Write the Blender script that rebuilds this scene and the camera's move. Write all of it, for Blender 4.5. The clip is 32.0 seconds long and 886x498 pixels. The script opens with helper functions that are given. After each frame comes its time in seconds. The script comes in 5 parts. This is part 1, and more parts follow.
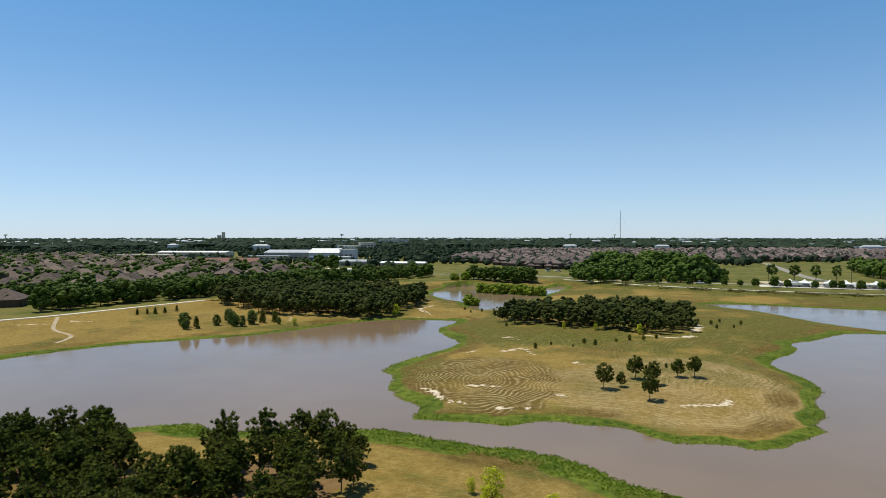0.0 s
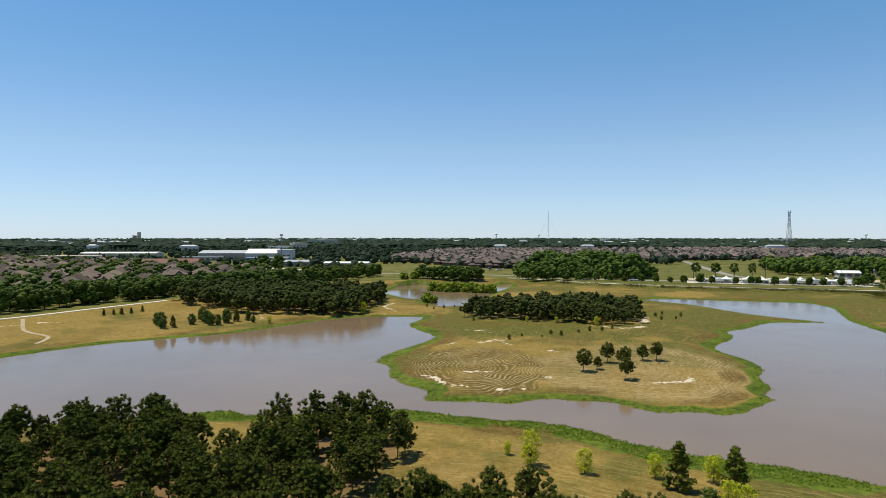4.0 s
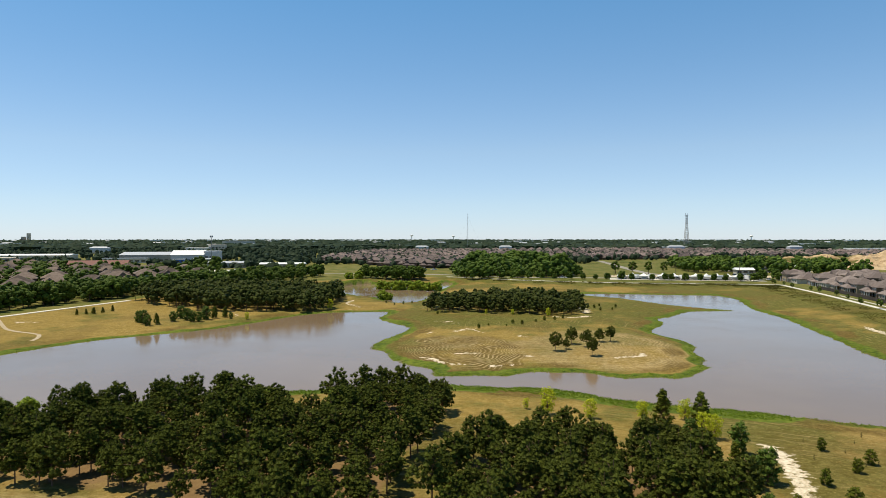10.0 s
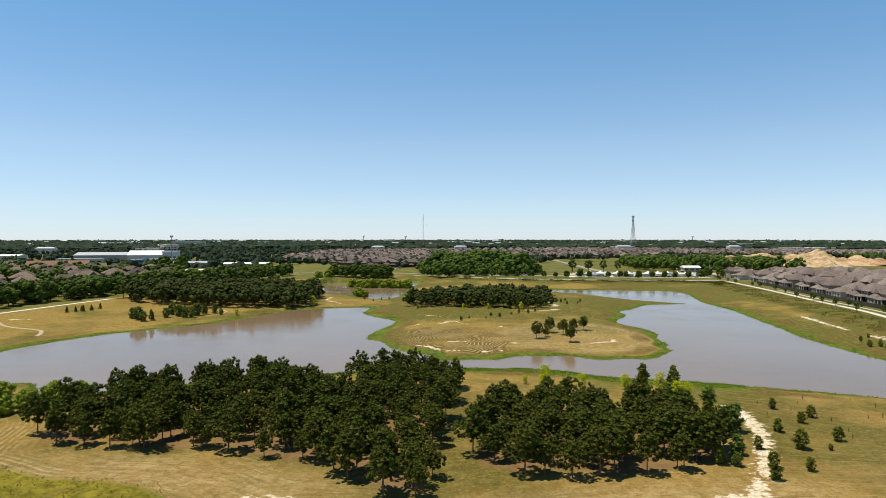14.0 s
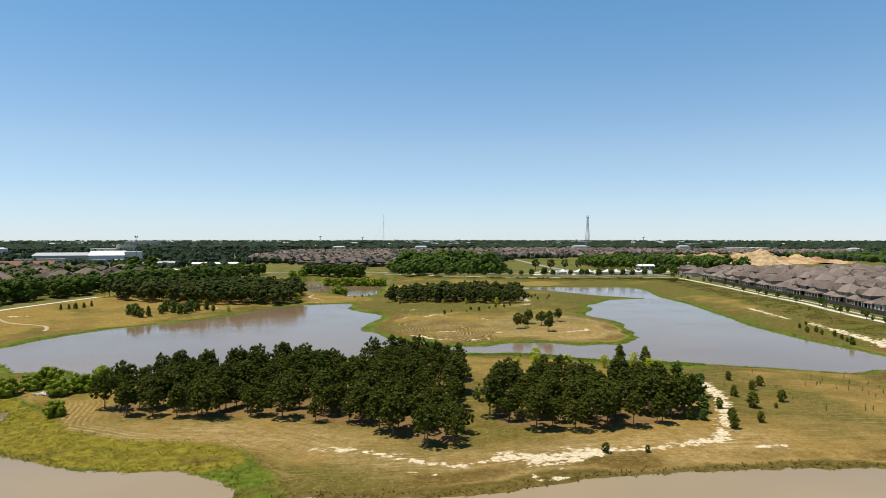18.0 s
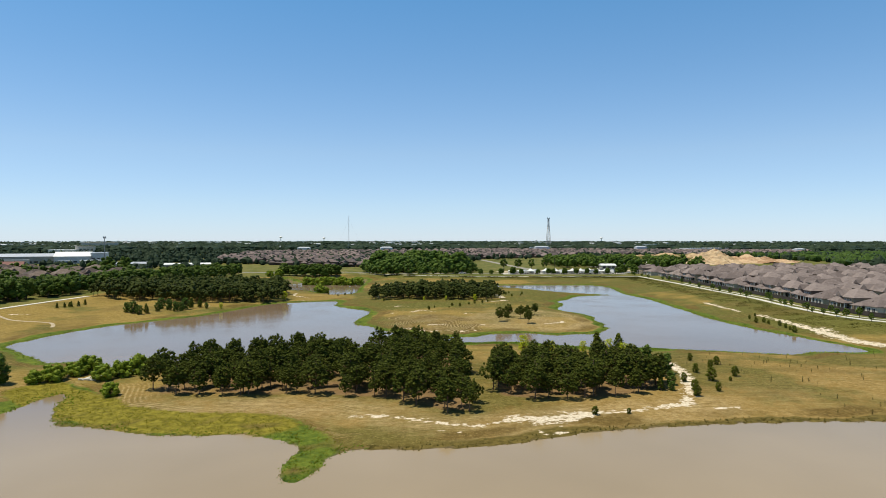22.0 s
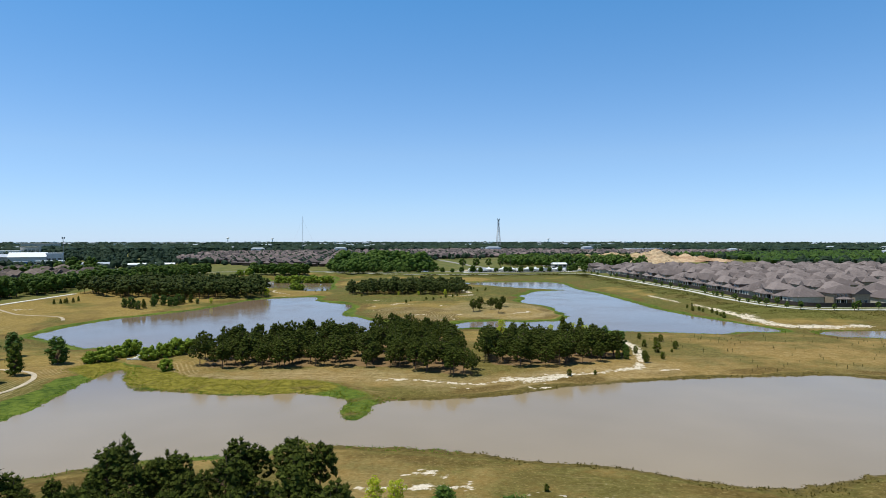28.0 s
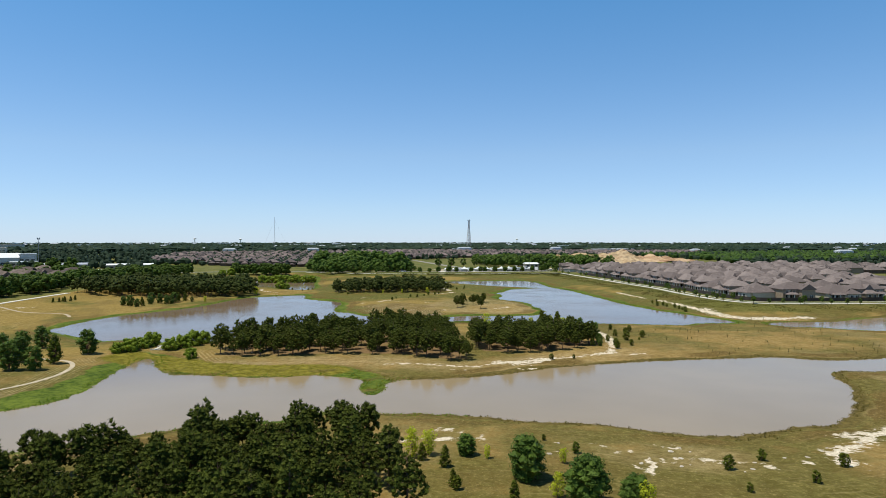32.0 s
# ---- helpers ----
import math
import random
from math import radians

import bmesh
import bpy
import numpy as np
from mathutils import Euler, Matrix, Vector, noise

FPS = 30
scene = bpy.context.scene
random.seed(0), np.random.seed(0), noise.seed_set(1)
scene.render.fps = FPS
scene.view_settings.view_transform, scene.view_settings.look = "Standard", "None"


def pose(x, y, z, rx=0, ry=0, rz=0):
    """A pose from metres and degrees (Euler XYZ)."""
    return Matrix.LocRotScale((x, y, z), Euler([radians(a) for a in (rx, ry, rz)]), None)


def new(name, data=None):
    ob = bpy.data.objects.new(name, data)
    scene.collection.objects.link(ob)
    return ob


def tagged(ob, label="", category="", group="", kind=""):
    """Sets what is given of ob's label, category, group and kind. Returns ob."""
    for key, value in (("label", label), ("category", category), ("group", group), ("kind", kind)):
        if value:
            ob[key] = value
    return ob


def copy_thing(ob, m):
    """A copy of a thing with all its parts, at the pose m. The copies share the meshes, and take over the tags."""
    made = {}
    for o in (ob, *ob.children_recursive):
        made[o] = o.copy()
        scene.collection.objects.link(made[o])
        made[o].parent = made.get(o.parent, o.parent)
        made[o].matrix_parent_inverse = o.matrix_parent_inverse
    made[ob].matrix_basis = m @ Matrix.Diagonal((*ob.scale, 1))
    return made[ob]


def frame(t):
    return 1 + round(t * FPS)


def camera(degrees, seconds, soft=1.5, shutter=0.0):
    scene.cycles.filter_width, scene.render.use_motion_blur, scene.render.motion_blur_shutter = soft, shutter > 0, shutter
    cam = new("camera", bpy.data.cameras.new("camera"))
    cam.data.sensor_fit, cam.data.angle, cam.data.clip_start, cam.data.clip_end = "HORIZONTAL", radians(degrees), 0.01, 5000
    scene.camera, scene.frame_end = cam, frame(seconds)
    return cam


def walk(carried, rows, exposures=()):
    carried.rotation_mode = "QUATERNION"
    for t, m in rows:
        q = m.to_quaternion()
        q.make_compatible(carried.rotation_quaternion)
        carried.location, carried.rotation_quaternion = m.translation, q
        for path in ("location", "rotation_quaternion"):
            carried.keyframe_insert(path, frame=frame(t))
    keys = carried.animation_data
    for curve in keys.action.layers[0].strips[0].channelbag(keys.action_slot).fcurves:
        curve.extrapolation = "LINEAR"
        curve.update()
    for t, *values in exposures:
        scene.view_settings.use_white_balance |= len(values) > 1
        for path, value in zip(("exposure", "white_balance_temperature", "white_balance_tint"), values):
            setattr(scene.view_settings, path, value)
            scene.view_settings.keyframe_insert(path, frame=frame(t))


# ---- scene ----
# ---- camera and path ----
cam = camera(69.26, 32.0, 0.6)
PATH = [
    (0.0, -0.00, -0.00, 31.98, 88.790, 0.000, 11.505), (1.0, -3.38, -3.90, 32.02, 88.793, 0.000, 9.809),
    (2.0, -6.76, -7.80, 32.07, 88.795, 0.000, 8.094), (3.0, -10.13, -11.71, 32.11, 88.799, 0.000, 6.418),
    (4.0, -13.48, -15.62, 32.13, 88.807, 0.000, 4.841), (5.0, -16.78, -19.55, 32.15, 88.822, 0.000, 3.387),
    (6.0, -20.06, -23.48, 32.16, 88.841, 0.000, 2.021), (7.0, -23.32, -27.42, 32.16, 88.861, 0.000, 0.716),
    (8.0, -26.59, -31.37, 32.14, 88.882, 0.000, -0.554), (9.0, -29.86, -35.30, 32.11, 88.903, 0.000, -1.791),
    (10.0, -33.12, -39.23, 32.07, 88.927, 0.000, -2.981), (11.0, -36.40, -43.17, 32.01, 88.948, 0.000, -4.134),
    (12.0, -39.73, -47.15, 31.93, 88.962, 0.000, -5.262), (13.0, -43.13, -51.17, 31.81, 88.966, 0.000, -6.367),
    (14.0, -46.59, -55.22, 31.66, 88.961, 0.000, -7.443), (15.0, -50.05, -59.28, 31.51, 88.956, 0.000, -8.489),
    (16.0, -53.47, -63.31, 31.40, 88.961, 0.000, -9.501), (17.0, -56.81, -67.32, 31.35, 88.978, 0.000, -10.475),
    (18.0, -60.11, -71.31, 31.33, 89.004, 0.000, -11.415), (19.0, -63.40, -75.29, 31.32, 89.031, 0.000, -12.327),
    (20.0, -66.72, -79.24, 31.30, 89.055, 0.000, -13.221), (21.0, -70.10, -83.16, 31.24, 89.074, 0.000, -14.097),
    (22.0, -73.51, -87.04, 31.18, 89.091, 0.000, -14.952), (23.0, -76.90, -90.92, 31.10, 89.106, 0.000, -15.784),
    (24.0, -80.25, -94.83, 31.03, 89.120, 0.000, -16.592), (25.0, -83.52, -98.79, 30.95, 89.133, 0.000, -17.372),
    (26.0, -86.74, -102.78, 30.86, 89.144, 0.000, -18.124), (27.0, -89.95, -106.76, 30.79, 89.155, 0.000, -18.859),
    (28.0, -93.22, -110.72, 30.74, 89.167, 0.000, -19.584), (29.0, -96.55, -114.64, 30.72, 89.181, 0.000, -20.298),
    (30.0, -99.93, -118.53, 30.74, 89.196, 0.000, -20.997), (31.0, -103.32, -122.41, 30.76, 89.212, 0.000, -21.690),
    (32.0, -106.71, -126.30, 30.78, 89.227, 0.000, -22.385),]

walk(cam, [(t, pose(*p)) for t, *p in PATH],
     [(0.0, -0.16, 6250, 10), (6.0, -0.06, 6450, 10), (9.0, 0.0, 6620, 10), (13.0, 0.06, 6750, 10), (19.0, 0.02, 6770, 10), (22.0, 0.0, 6400, 10), (25.0, -0.06, 6000, 10), (28.0, -0.07, 5700, 10), (32.0, -0.08, 6000, 10)])

# ---- sky and sun ----
SUN_TO = Vector((-0.64, 0.14, 1.75)).normalized()
world = bpy.data.worlds.new("clear_sky")
scene.world = world
world.use_nodes = True
wn = world.node_tree
sky = wn.nodes.new("ShaderNodeTexSky")
sky.sky_type = "NISHITA"
sky.sun_disc = False
sky.sun_elevation = math.asin(SUN_TO.z)
sky.sun_rotation = math.atan2(SUN_TO.x, SUN_TO.y)
sky.altitude = 30
sky.air_density, sky.dust_density, sky.ozone_density = 1.0, 0.0, 3.0
even = wn.nodes.new("ShaderNodeGamma")
even.inputs[1].default_value = 0.72
tint = wn.nodes.new("ShaderNodeMix")
tint.data_type, tint.blend_type = "RGBA", "MULTIPLY"
tint.inputs[0].default_value = 1.0
# the blue deepens with height
up_ = wn.nodes.new("ShaderNodeTexCoord")
split_ = wn.nodes.new("ShaderNodeSeparateXYZ")
wn.links.new(up_.outputs["Generated"], split_.inputs[0])
band = wn.nodes.new("ShaderNodeValToRGB")
wn.links.new(split_.outputs[2], band.inputs[0])
band.color_ramp.elements[0].position, band.color_ramp.elements[0].color = 0.0, (0.50, 0.61, 0.84, 1)
band.color_ramp.elements[1].position, band.color_ramp.elements[1].color = 0.42, (0.385, 0.60, 0.72, 1)
for at_, tone_ in ((0.05, (0.55, 0.63, 0.775, 1)), (0.13, (0.58, 0.64, 0.72, 1)), (0.25, (0.49, 0.615, 0.71, 1)), (0.7, (0.185, 0.265, 0.295, 1)), (1.0, (0.115, 0.155, 0.170, 1))):
    band.color_ramp.elements.new(at_).color = tone_
wn.links.new(band.outputs[0], tint.inputs[7])
deep = wn.nodes.new("ShaderNodeHueSaturation")
deep.inputs["Saturation"].default_value = 1.10
wn.links.new(sky.outputs[0], even.inputs[0])
wn.links.new(even.outputs[0], tint.inputs[6])
wn.links.new(tint.outputs[2], deep.inputs["Color"])
wn.links.new(deep.outputs[0], wn.nodes["Background"].inputs[0])
wn.nodes["Background"].inputs[1].default_value = 0.30
sun_data = bpy.data.lights.new("sun", "SUN")
sun_data.energy, sun_data.angle, sun_data.color = 4.9, radians(0.53), (1.0, 0.93, 0.78)
sun = new("sun", sun_data)
sun.rotation_euler = SUN_TO.to_track_quat("Z", "Y").to_euler()

# ---- materials ----


class Mat:
    """A node material with short calls for the usual nodes."""

    def __init__(self, name, rough=0.8, metal=0.0, spec=0.5):
        self.m = bpy.data.materials.new(name)
        self.m.use_nodes = True
        self.t = self.m.node_tree
        self.b = self.t.nodes["Principled BSDF"]
        self.b.inputs["Roughness"].default_value = rough
        self.b.inputs["Metallic"].default_value = metal
        self.b.inputs["Specular IOR Level"].default_value = spec

    def n(self, kind, **kw):
        node = self.t.nodes.new("ShaderNode" + kind)
        for k, v in kw.items():
            if k in node.inputs:
                self.put(node.inputs[k], v)
        return node

    def put(self, socket, v):
        if isinstance(v, bpy.types.NodeSocket):
            self.t.links.new(v, socket)
        else:
            socket.default_value = v if not isinstance(v, tuple) or len(v) != 3 or socket.type != "RGBA" else (*v, 1)

    def pos(self):
        return self.n("NewGeometry").outputs["Position"]

    def obj(self):
        return self.n("TexCoord").outputs["Object"]

    def noise(self, scale, detail=3, vector=None, rough=0.6):
        node = self.n("TexNoise", Scale=scale, Detail=detail, Roughness=rough)
        if vector is not None:
            self.t.links.new(vector, node.inputs["Vector"])
        return node.outputs[0]

    def rand(self):
        return self.n("ObjectInfo").outputs["Random"]

    def island(self):
        return self.n("NewGeometry").outputs["Random Per Island"]

    def attr(self, name):
        node = self.n("Attribute")
        node.attribute_name = name
        return node.outputs["Fac"]

    def ramp(self, fac, lo, hi, a=0.0, b=1.0):
        node = self.n("MapRange")
        for i, v in enumerate((fac, lo, hi, a, b)):
            self.put(node.inputs[i], v)
        return node.outputs[0]

    def math(self, op, a, b=0.0):
        node = self.n("Math")
        node.operation = op
        self.put(node.inputs[0], a)
        self.put(node.inputs[1], b)
        return node.outputs[0]

    def mix(self, fac, a, b):
        node = self.n("Mix")
        node.data_type = "RGBA"
        self.put(node.inputs[0], fac)
        self.put(node.inputs[6], a)
        self.put(node.inputs[7], b)
        return node.outputs[2]

    def color(self, c):
        self.put(self.b.inputs["Base Color"], c)
        return self

    def bump(self, height, strength=0.3, dist=0.05):
        node = self.n("Bump", Strength=strength, Distance=dist)
        self.t.links.new(height, node.inputs["Height"])
        self.t.links.new(node.outputs[0], self.b.inputs["Normal"])
        return self


def plain(name, a, b, scale=3.0, rough=0.8, metal=0.0, bump=0.0, spec=0.4, spread=0.25, isle=False):
    """Two tones in grain and stains, a little different on every object."""
    k = Mat(name, rough, metal, spec)
    v = k.obj()
    f = k.math("ADD", k.math("MULTIPLY", k.noise(scale, 4, v), 0.65), k.math("MULTIPLY", k.noise(scale * 9, 3, v), 0.35))
    f = k.math("ADD", k.ramp(f, 0.3, 0.7), k.ramp(k.rand(), 0, 1, -spread, spread))
    if isle:
        f = k.math("ADD", f, k.ramp(k.island(), 0, 1, -0.5, 0.5))
    k.color(k.mix(k.ramp(f, 0, 1), a, b))
    if bump:
        k.bump(k.noise(scale * 6, 3, v), bump)
    return k.m


def leafy(name, a, b, c, rough=0.6, spec=0.25, trans=0.12, clump=0.9, shade=0.6):
    """Foliage: tone by tree, by clump and by leaf, with crown shade painted into dark clumps."""
    k = Mat(name, rough, 0.0, spec)
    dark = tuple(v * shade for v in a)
    tone = k.mix(k.math("MULTIPLY", k.island(), 0.8), a, b)
    tone = k.mix(k.ramp(k.rand(), 0, 1, 0.0, 0.55), tone, c)
    # noise clumps darkened in the colour, as shadowed gaps within the foliage
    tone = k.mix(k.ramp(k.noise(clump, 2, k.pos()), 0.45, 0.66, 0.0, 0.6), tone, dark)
    tone = k.mix(k.ramp(k.noise(0.11, 2, k.pos()), 0.40, 0.62, 0.0, 0.35), tone, c)
    k.color(tone)
    tr = k.n("BsdfTranslucent")
    k.t.links.new(tone, tr.inputs[0])
    mixer = k.n("MixShader")
    mixer.inputs[0].default_value = trans
    out = k.t.nodes["Material Output"]
    k.t.links.new(k.b.outputs[0], mixer.inputs[1])
    k.t.links.new(tr.outputs[0], mixer.inputs[2])
    k.t.links.new(mixer.outputs[0], out.inputs[0])
    return k.m


def ground_material():
    k = Mat("meadow_ground", 0.95, 0.0, 0.1)
    p = k.pos()
    xyz = k.n("SeparateXYZ")
    k.t.links.new(p, xyz.inputs[0])
    big, mid, small, fine = k.noise(0.018, 4, p), k.noise(0.11, 5, p), k.noise(0.8, 5, p), k.noise(5.0, 3, p)
    shore, mown, dry = k.attr("shore"), k.attr("mown"), k.attr("dry")
    # cut straw lies in long thin strokes that follow the shores
    lay = k.n("CombineXYZ")
    k.put(lay.inputs[0], k.math("MULTIPLY", k.math("ADD", shore, k.math("MULTIPLY", mid, 2.2)), 2.1))
    k.put(lay.inputs[1], k.math("MULTIPLY", xyz.outputs[0], 0.13))
    k.put(lay.inputs[2], k.math("MULTIPLY", xyz.outputs[1], 0.13))
    stroke = k.noise(1.0, 4, lay.outputs[0], 0.62)
    blend = k.math("ADD", k.math("ADD", k.math("MULTIPLY", big, 0.55), k.math("MULTIPLY", mid, 0.38)), k.math("MULTIPLY", small, 0.12))
    blend = k.math("ADD", blend, k.math("MULTIPLY", k.math("SUBTRACT", k.attr("green"), 0.35), 0.10))
    straw = k.mix(k.ramp(small, 0.36, 0.66), k.mix(dry, (0.226, 0.152, 0.033), (0.240, 0.152, 0.040)), k.mix(dry, (0.326, 0.230, 0.065), (0.340, 0.236, 0.083)))
    olive = k.mix(k.ramp(small, 0.36, 0.66), k.mix(dry, (0.080, 0.080, 0.012), (0.100, 0.083, 0.016)), k.mix(dry, (0.138, 0.134, 0.028), (0.170, 0.142, 0.036)))
    grass = k.mix(k.ramp(blend, 0.47, 0.57), straw, olive)
    grass = k.mix(k.ramp(k.noise(0.045, 5, p), 0.50, 0.64, 0, 0.5), grass, (0.135, 0.092, 0.024))
    pale = k.mix(k.ramp(small, 0.35, 0.65), (0.290, 0.196, 0.080), (0.46, 0.336, 0.160))
    grass = k.mix(k.math("MULTIPLY", k.attr("bare"), k.ramp(k.math("ADD", k.math("MULTIPLY", mid, 0.6), k.math("MULTIPLY", stroke, 0.4)), 0.38, 0.58, 0.10, 0.85)), grass, pale)
    umber = k.mix(k.ramp(small, 0.35, 0.65), (0.092, 0.058, 0.012), (0.165, 0.106, 0.028))
    band = k.math("ADD", k.attr("brown"), k.math("MULTIPLY", k.math("SUBTRACT", k.math("ADD", k.math("MULTIPLY", mid, 0.6), k.math("MULTIPLY", stroke, 0.4)), 0.5), 1.3))
    grass = k.mix(k.ramp(band, 0.40, 0.75, 0, 0.85), grass, umber)
    rough_ = k.noise(2.0, 5, p, 0.75)
    grass = k.mix(k.ramp(rough_, 0.52, 0.66, 0, 0.5), grass, (0.090, 0.064, 0.014))
    grass = k.mix(k.ramp(rough_, 0.45, 0.34, 0, 0.4), grass, (0.44, 0.335, 0.130))
    grass = k.mix(k.ramp(fine, 0.54, 0.68, 0, 0.45), grass, (0.080, 0.058, 0.013))
    lines = k.math("MULTIPLY", k.math("ADD", k.math("MULTIPLY", mown, 0.48), 0.10), k.ramp(mid, 0.38, 0.58, 0.35, 1.0))
    grass = k.mix(k.math("MULTIPLY", lines, k.ramp(stroke, 0.55, 0.72)), grass, (0.47, 0.352, 0.160))
    grass = k.mix(k.math("MULTIPLY", lines, k.ramp(stroke, 0.46, 0.34, 0, 0.75)), grass, (0.098, 0.068, 0.015))
    # swathes of the mower, ring after ring
    turn_ = k.math("MULTIPLY", k.math("ADD", k.attr("arc"), k.math("MULTIPLY", mid, 0.7)), 6.0)
    patchy = k.ramp(k.math("ADD", k.math("MULTIPLY", mid, 0.55), k.math("MULTIPLY", small, 0.45)), 0.40, 0.58)
    arcs = k.math("MULTIPLY", k.math("MULTIPLY", k.ramp(k.math("SINE", turn_), 0.15, 0.95), k.attr("arcs")), patchy)
    ruts = k.math("MULTIPLY", k.ramp(k.math("SINE", turn_), -0.2, -0.9), k.attr("arcs"))
    grass = k.mix(k.math("MULTIPLY", ruts, 0.35), grass, (0.105, 0.074, 0.016))
    grass = k.mix(k.math("MULTIPLY", arcs, 0.65), grass, (0.52, 0.41, 0.225))
    wet = k.mix(k.ramp(k.math("ADD", k.math("MULTIPLY", small, 0.6), k.math("MULTIPLY", mid, 0.4)), 0.38, 0.6), (0.040, 0.070, 0.007), (0.138, 0.172, 0.020))
    gold = k.mix(k.ramp(small, 0.35, 0.65), (0.115, 0.100, 0.011), (0.245, 0.205, 0.026))
    wet = k.mix(k.ramp(k.math("ADD", k.attr("marsh"), k.math("MULTIPLY", k.math("SUBTRACT", mid, 0.5), 1.4)), 0.45, 0.65), wet, gold)
    reed = k.mix(k.ramp(small, 0.35, 0.65), (0.080, 0.062, 0.014), (0.165, 0.122, 0.032))
    lush = k.attr("lush")
    edge = k.mix(k.ramp(lush, 0.3, 0.6), reed, wet)
    grass = k.mix(k.ramp(k.math("ADD", k.attr("fringe"), k.math("MULTIPLY", k.math("SUBTRACT", small, 0.5), 0.9)), 0.35, 0.65), grass, edge)
    grass = k.mix(k.math("MULTIPLY", k.attr("lawn"), 0.9), grass, k.mix(k.ramp(mid, 0.35, 0.65), (0.070, 0.095, 0.016), (0.19, 0.165, 0.052)))
    soil = k.mix(k.ramp(rough_, 0.35, 0.6), (0.44, 0.34, 0.205), (0.76, 0.67, 0.52))
    sandy = k.math("ADD", k.attr("sand"), k.math("ADD", k.math("MULTIPLY", k.math("SUBTRACT", small, 0.5), 1.7), k.math("MULTIPLY", k.math("SUBTRACT", k.math("ADD", k.math("MULTIPLY", mid, 0.5), k.math("MULTIPLY", stroke, 0.5)), 0.5), 1.5)))
    grass = k.mix(k.ramp(sandy, 0.54, 0.70), grass, soil)
    litter = k.mix(small, (0.120, 0.068, 0.026), (0.262, 0.172, 0.078))
    grass = k.mix(k.ramp(k.math("ADD", k.attr("litter"), k.math("MULTIPLY", k.math("SUBTRACT", mid, 0.5), 1.8)), 0.62, 1.0), grass, litter)
    mud = k.mix(small, (0.13, 0.095, 0.055), (0.17, 0.13, 0.075))
    grass = k.mix(k.attr("mud"), grass, mud)
    k.color(grass)
    k.bump(k.math("ADD", k.math("ADD", small, k.math("MULTIPLY", fine, 0.5)), k.math("MULTIPLY", stroke, 0.7)), 0.55, 0.35)
    return k.m


def water_material():
    k = Mat("muddy_water", 0.06, 0.0, 0.5)
    p = k.pos()
    place_ = k.n("SeparateXYZ")
    k.t.links.new(p, place_.inputs[0])
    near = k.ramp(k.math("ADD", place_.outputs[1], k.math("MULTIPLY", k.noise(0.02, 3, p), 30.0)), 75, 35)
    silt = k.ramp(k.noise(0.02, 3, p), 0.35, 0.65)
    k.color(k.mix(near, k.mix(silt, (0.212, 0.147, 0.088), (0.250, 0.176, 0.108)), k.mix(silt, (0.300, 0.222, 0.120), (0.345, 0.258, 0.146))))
    k.b.inputs["IOR"].default_value = 1.33
    k.put(k.b.inputs["Roughness"], k.ramp(k.noise(0.035, 3, p), 0.35, 0.65, 0.05, 0.16))
    k.bump(k.math("ADD", k.noise(1.1, 3, p), k.math("MULTIPLY", k.noise(4.0, 2, p), 0.4)), 0.16, 0.06)
    return k.m


GROUND, WATER = ground_material(), water_material()
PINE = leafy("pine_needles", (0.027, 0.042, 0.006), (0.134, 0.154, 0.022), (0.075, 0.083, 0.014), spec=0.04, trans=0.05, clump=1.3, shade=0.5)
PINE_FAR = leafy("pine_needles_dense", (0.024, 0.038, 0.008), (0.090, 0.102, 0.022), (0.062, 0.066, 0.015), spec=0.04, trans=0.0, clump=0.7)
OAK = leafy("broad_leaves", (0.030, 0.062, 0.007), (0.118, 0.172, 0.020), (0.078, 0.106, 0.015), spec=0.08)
LIME = leafy("fresh_leaves", (0.46, 0.50, 0.024), (0.66, 0.66, 0.055), (0.46, 0.50, 0.024), spec=0.1, trans=0.4, shade=0.9)
BARK = plain("pine_bark", (0.09, 0.055, 0.035), (0.20, 0.12, 0.08), 2.5, 0.95, bump=0.5)
LUSH = leafy("waterside_leaves", (0.14, 0.20, 0.012), (0.29, 0.34, 0.03), (0.20, 0.26, 0.022), spec=0.1, trans=0.2)
WOODS = leafy("far_woods", (0.016, 0.030, 0.017), (0.066, 0.088, 0.046), (0.030, 0.045, 0.028), spec=0.03, trans=0.0, clump=0.1, shade=0.5)
WOODS_EAST = leafy("east_woods", (0.026, 0.056, 0.011), (0.082, 0.128, 0.026), (0.065, 0.10, 0.02), spec=0.05, trans=0.0, clump=0.3)
MARSH_GOLD = leafy("golden_marsh_blades", (0.22, 0.19, 0.016), (0.34, 0.29, 0.03), (0.24, 0.24, 0.025), spec=0.05, trans=0.4, shade=0.9)
REEDS = leafy("marsh_blades", (0.13, 0.215, 0.016), (0.27, 0.37, 0.040), (0.22, 0.28, 0.03), spec=0.05, trans=0.4, shade=0.9)
DRY_REEDS = leafy("dry_reed_blades", (0.13, 0.10, 0.025), (0.24, 0.185, 0.055), (0.17, 0.16, 0.035), spec=0.05, trans=0.4, shade=0.9)
OAK_BRIGHT = leafy("sunlit_leaves", (0.040, 0.082, 0.010), (0.150, 0.212, 0.028), (0.080, 0.120, 0.018), spec=0.1, trans=0.1, clump=0.3)
SHRUB = leafy("shrub_leaves", (0.045, 0.068, 0.006), (0.165, 0.190, 0.020), (0.12, 0.125, 0.014), spec=0.06, shade=0.45)
SCRUB = leafy("scrub_leaves", (0.055, 0.065, 0.010), (0.125, 0.120, 0.026), (0.10, 0.09, 0.02), spec=0.05)
STRAW = leafy("straw_blades", (0.20, 0.15, 0.055), (0.33, 0.25, 0.10), (0.15, 0.13, 0.04), trans=0.1)
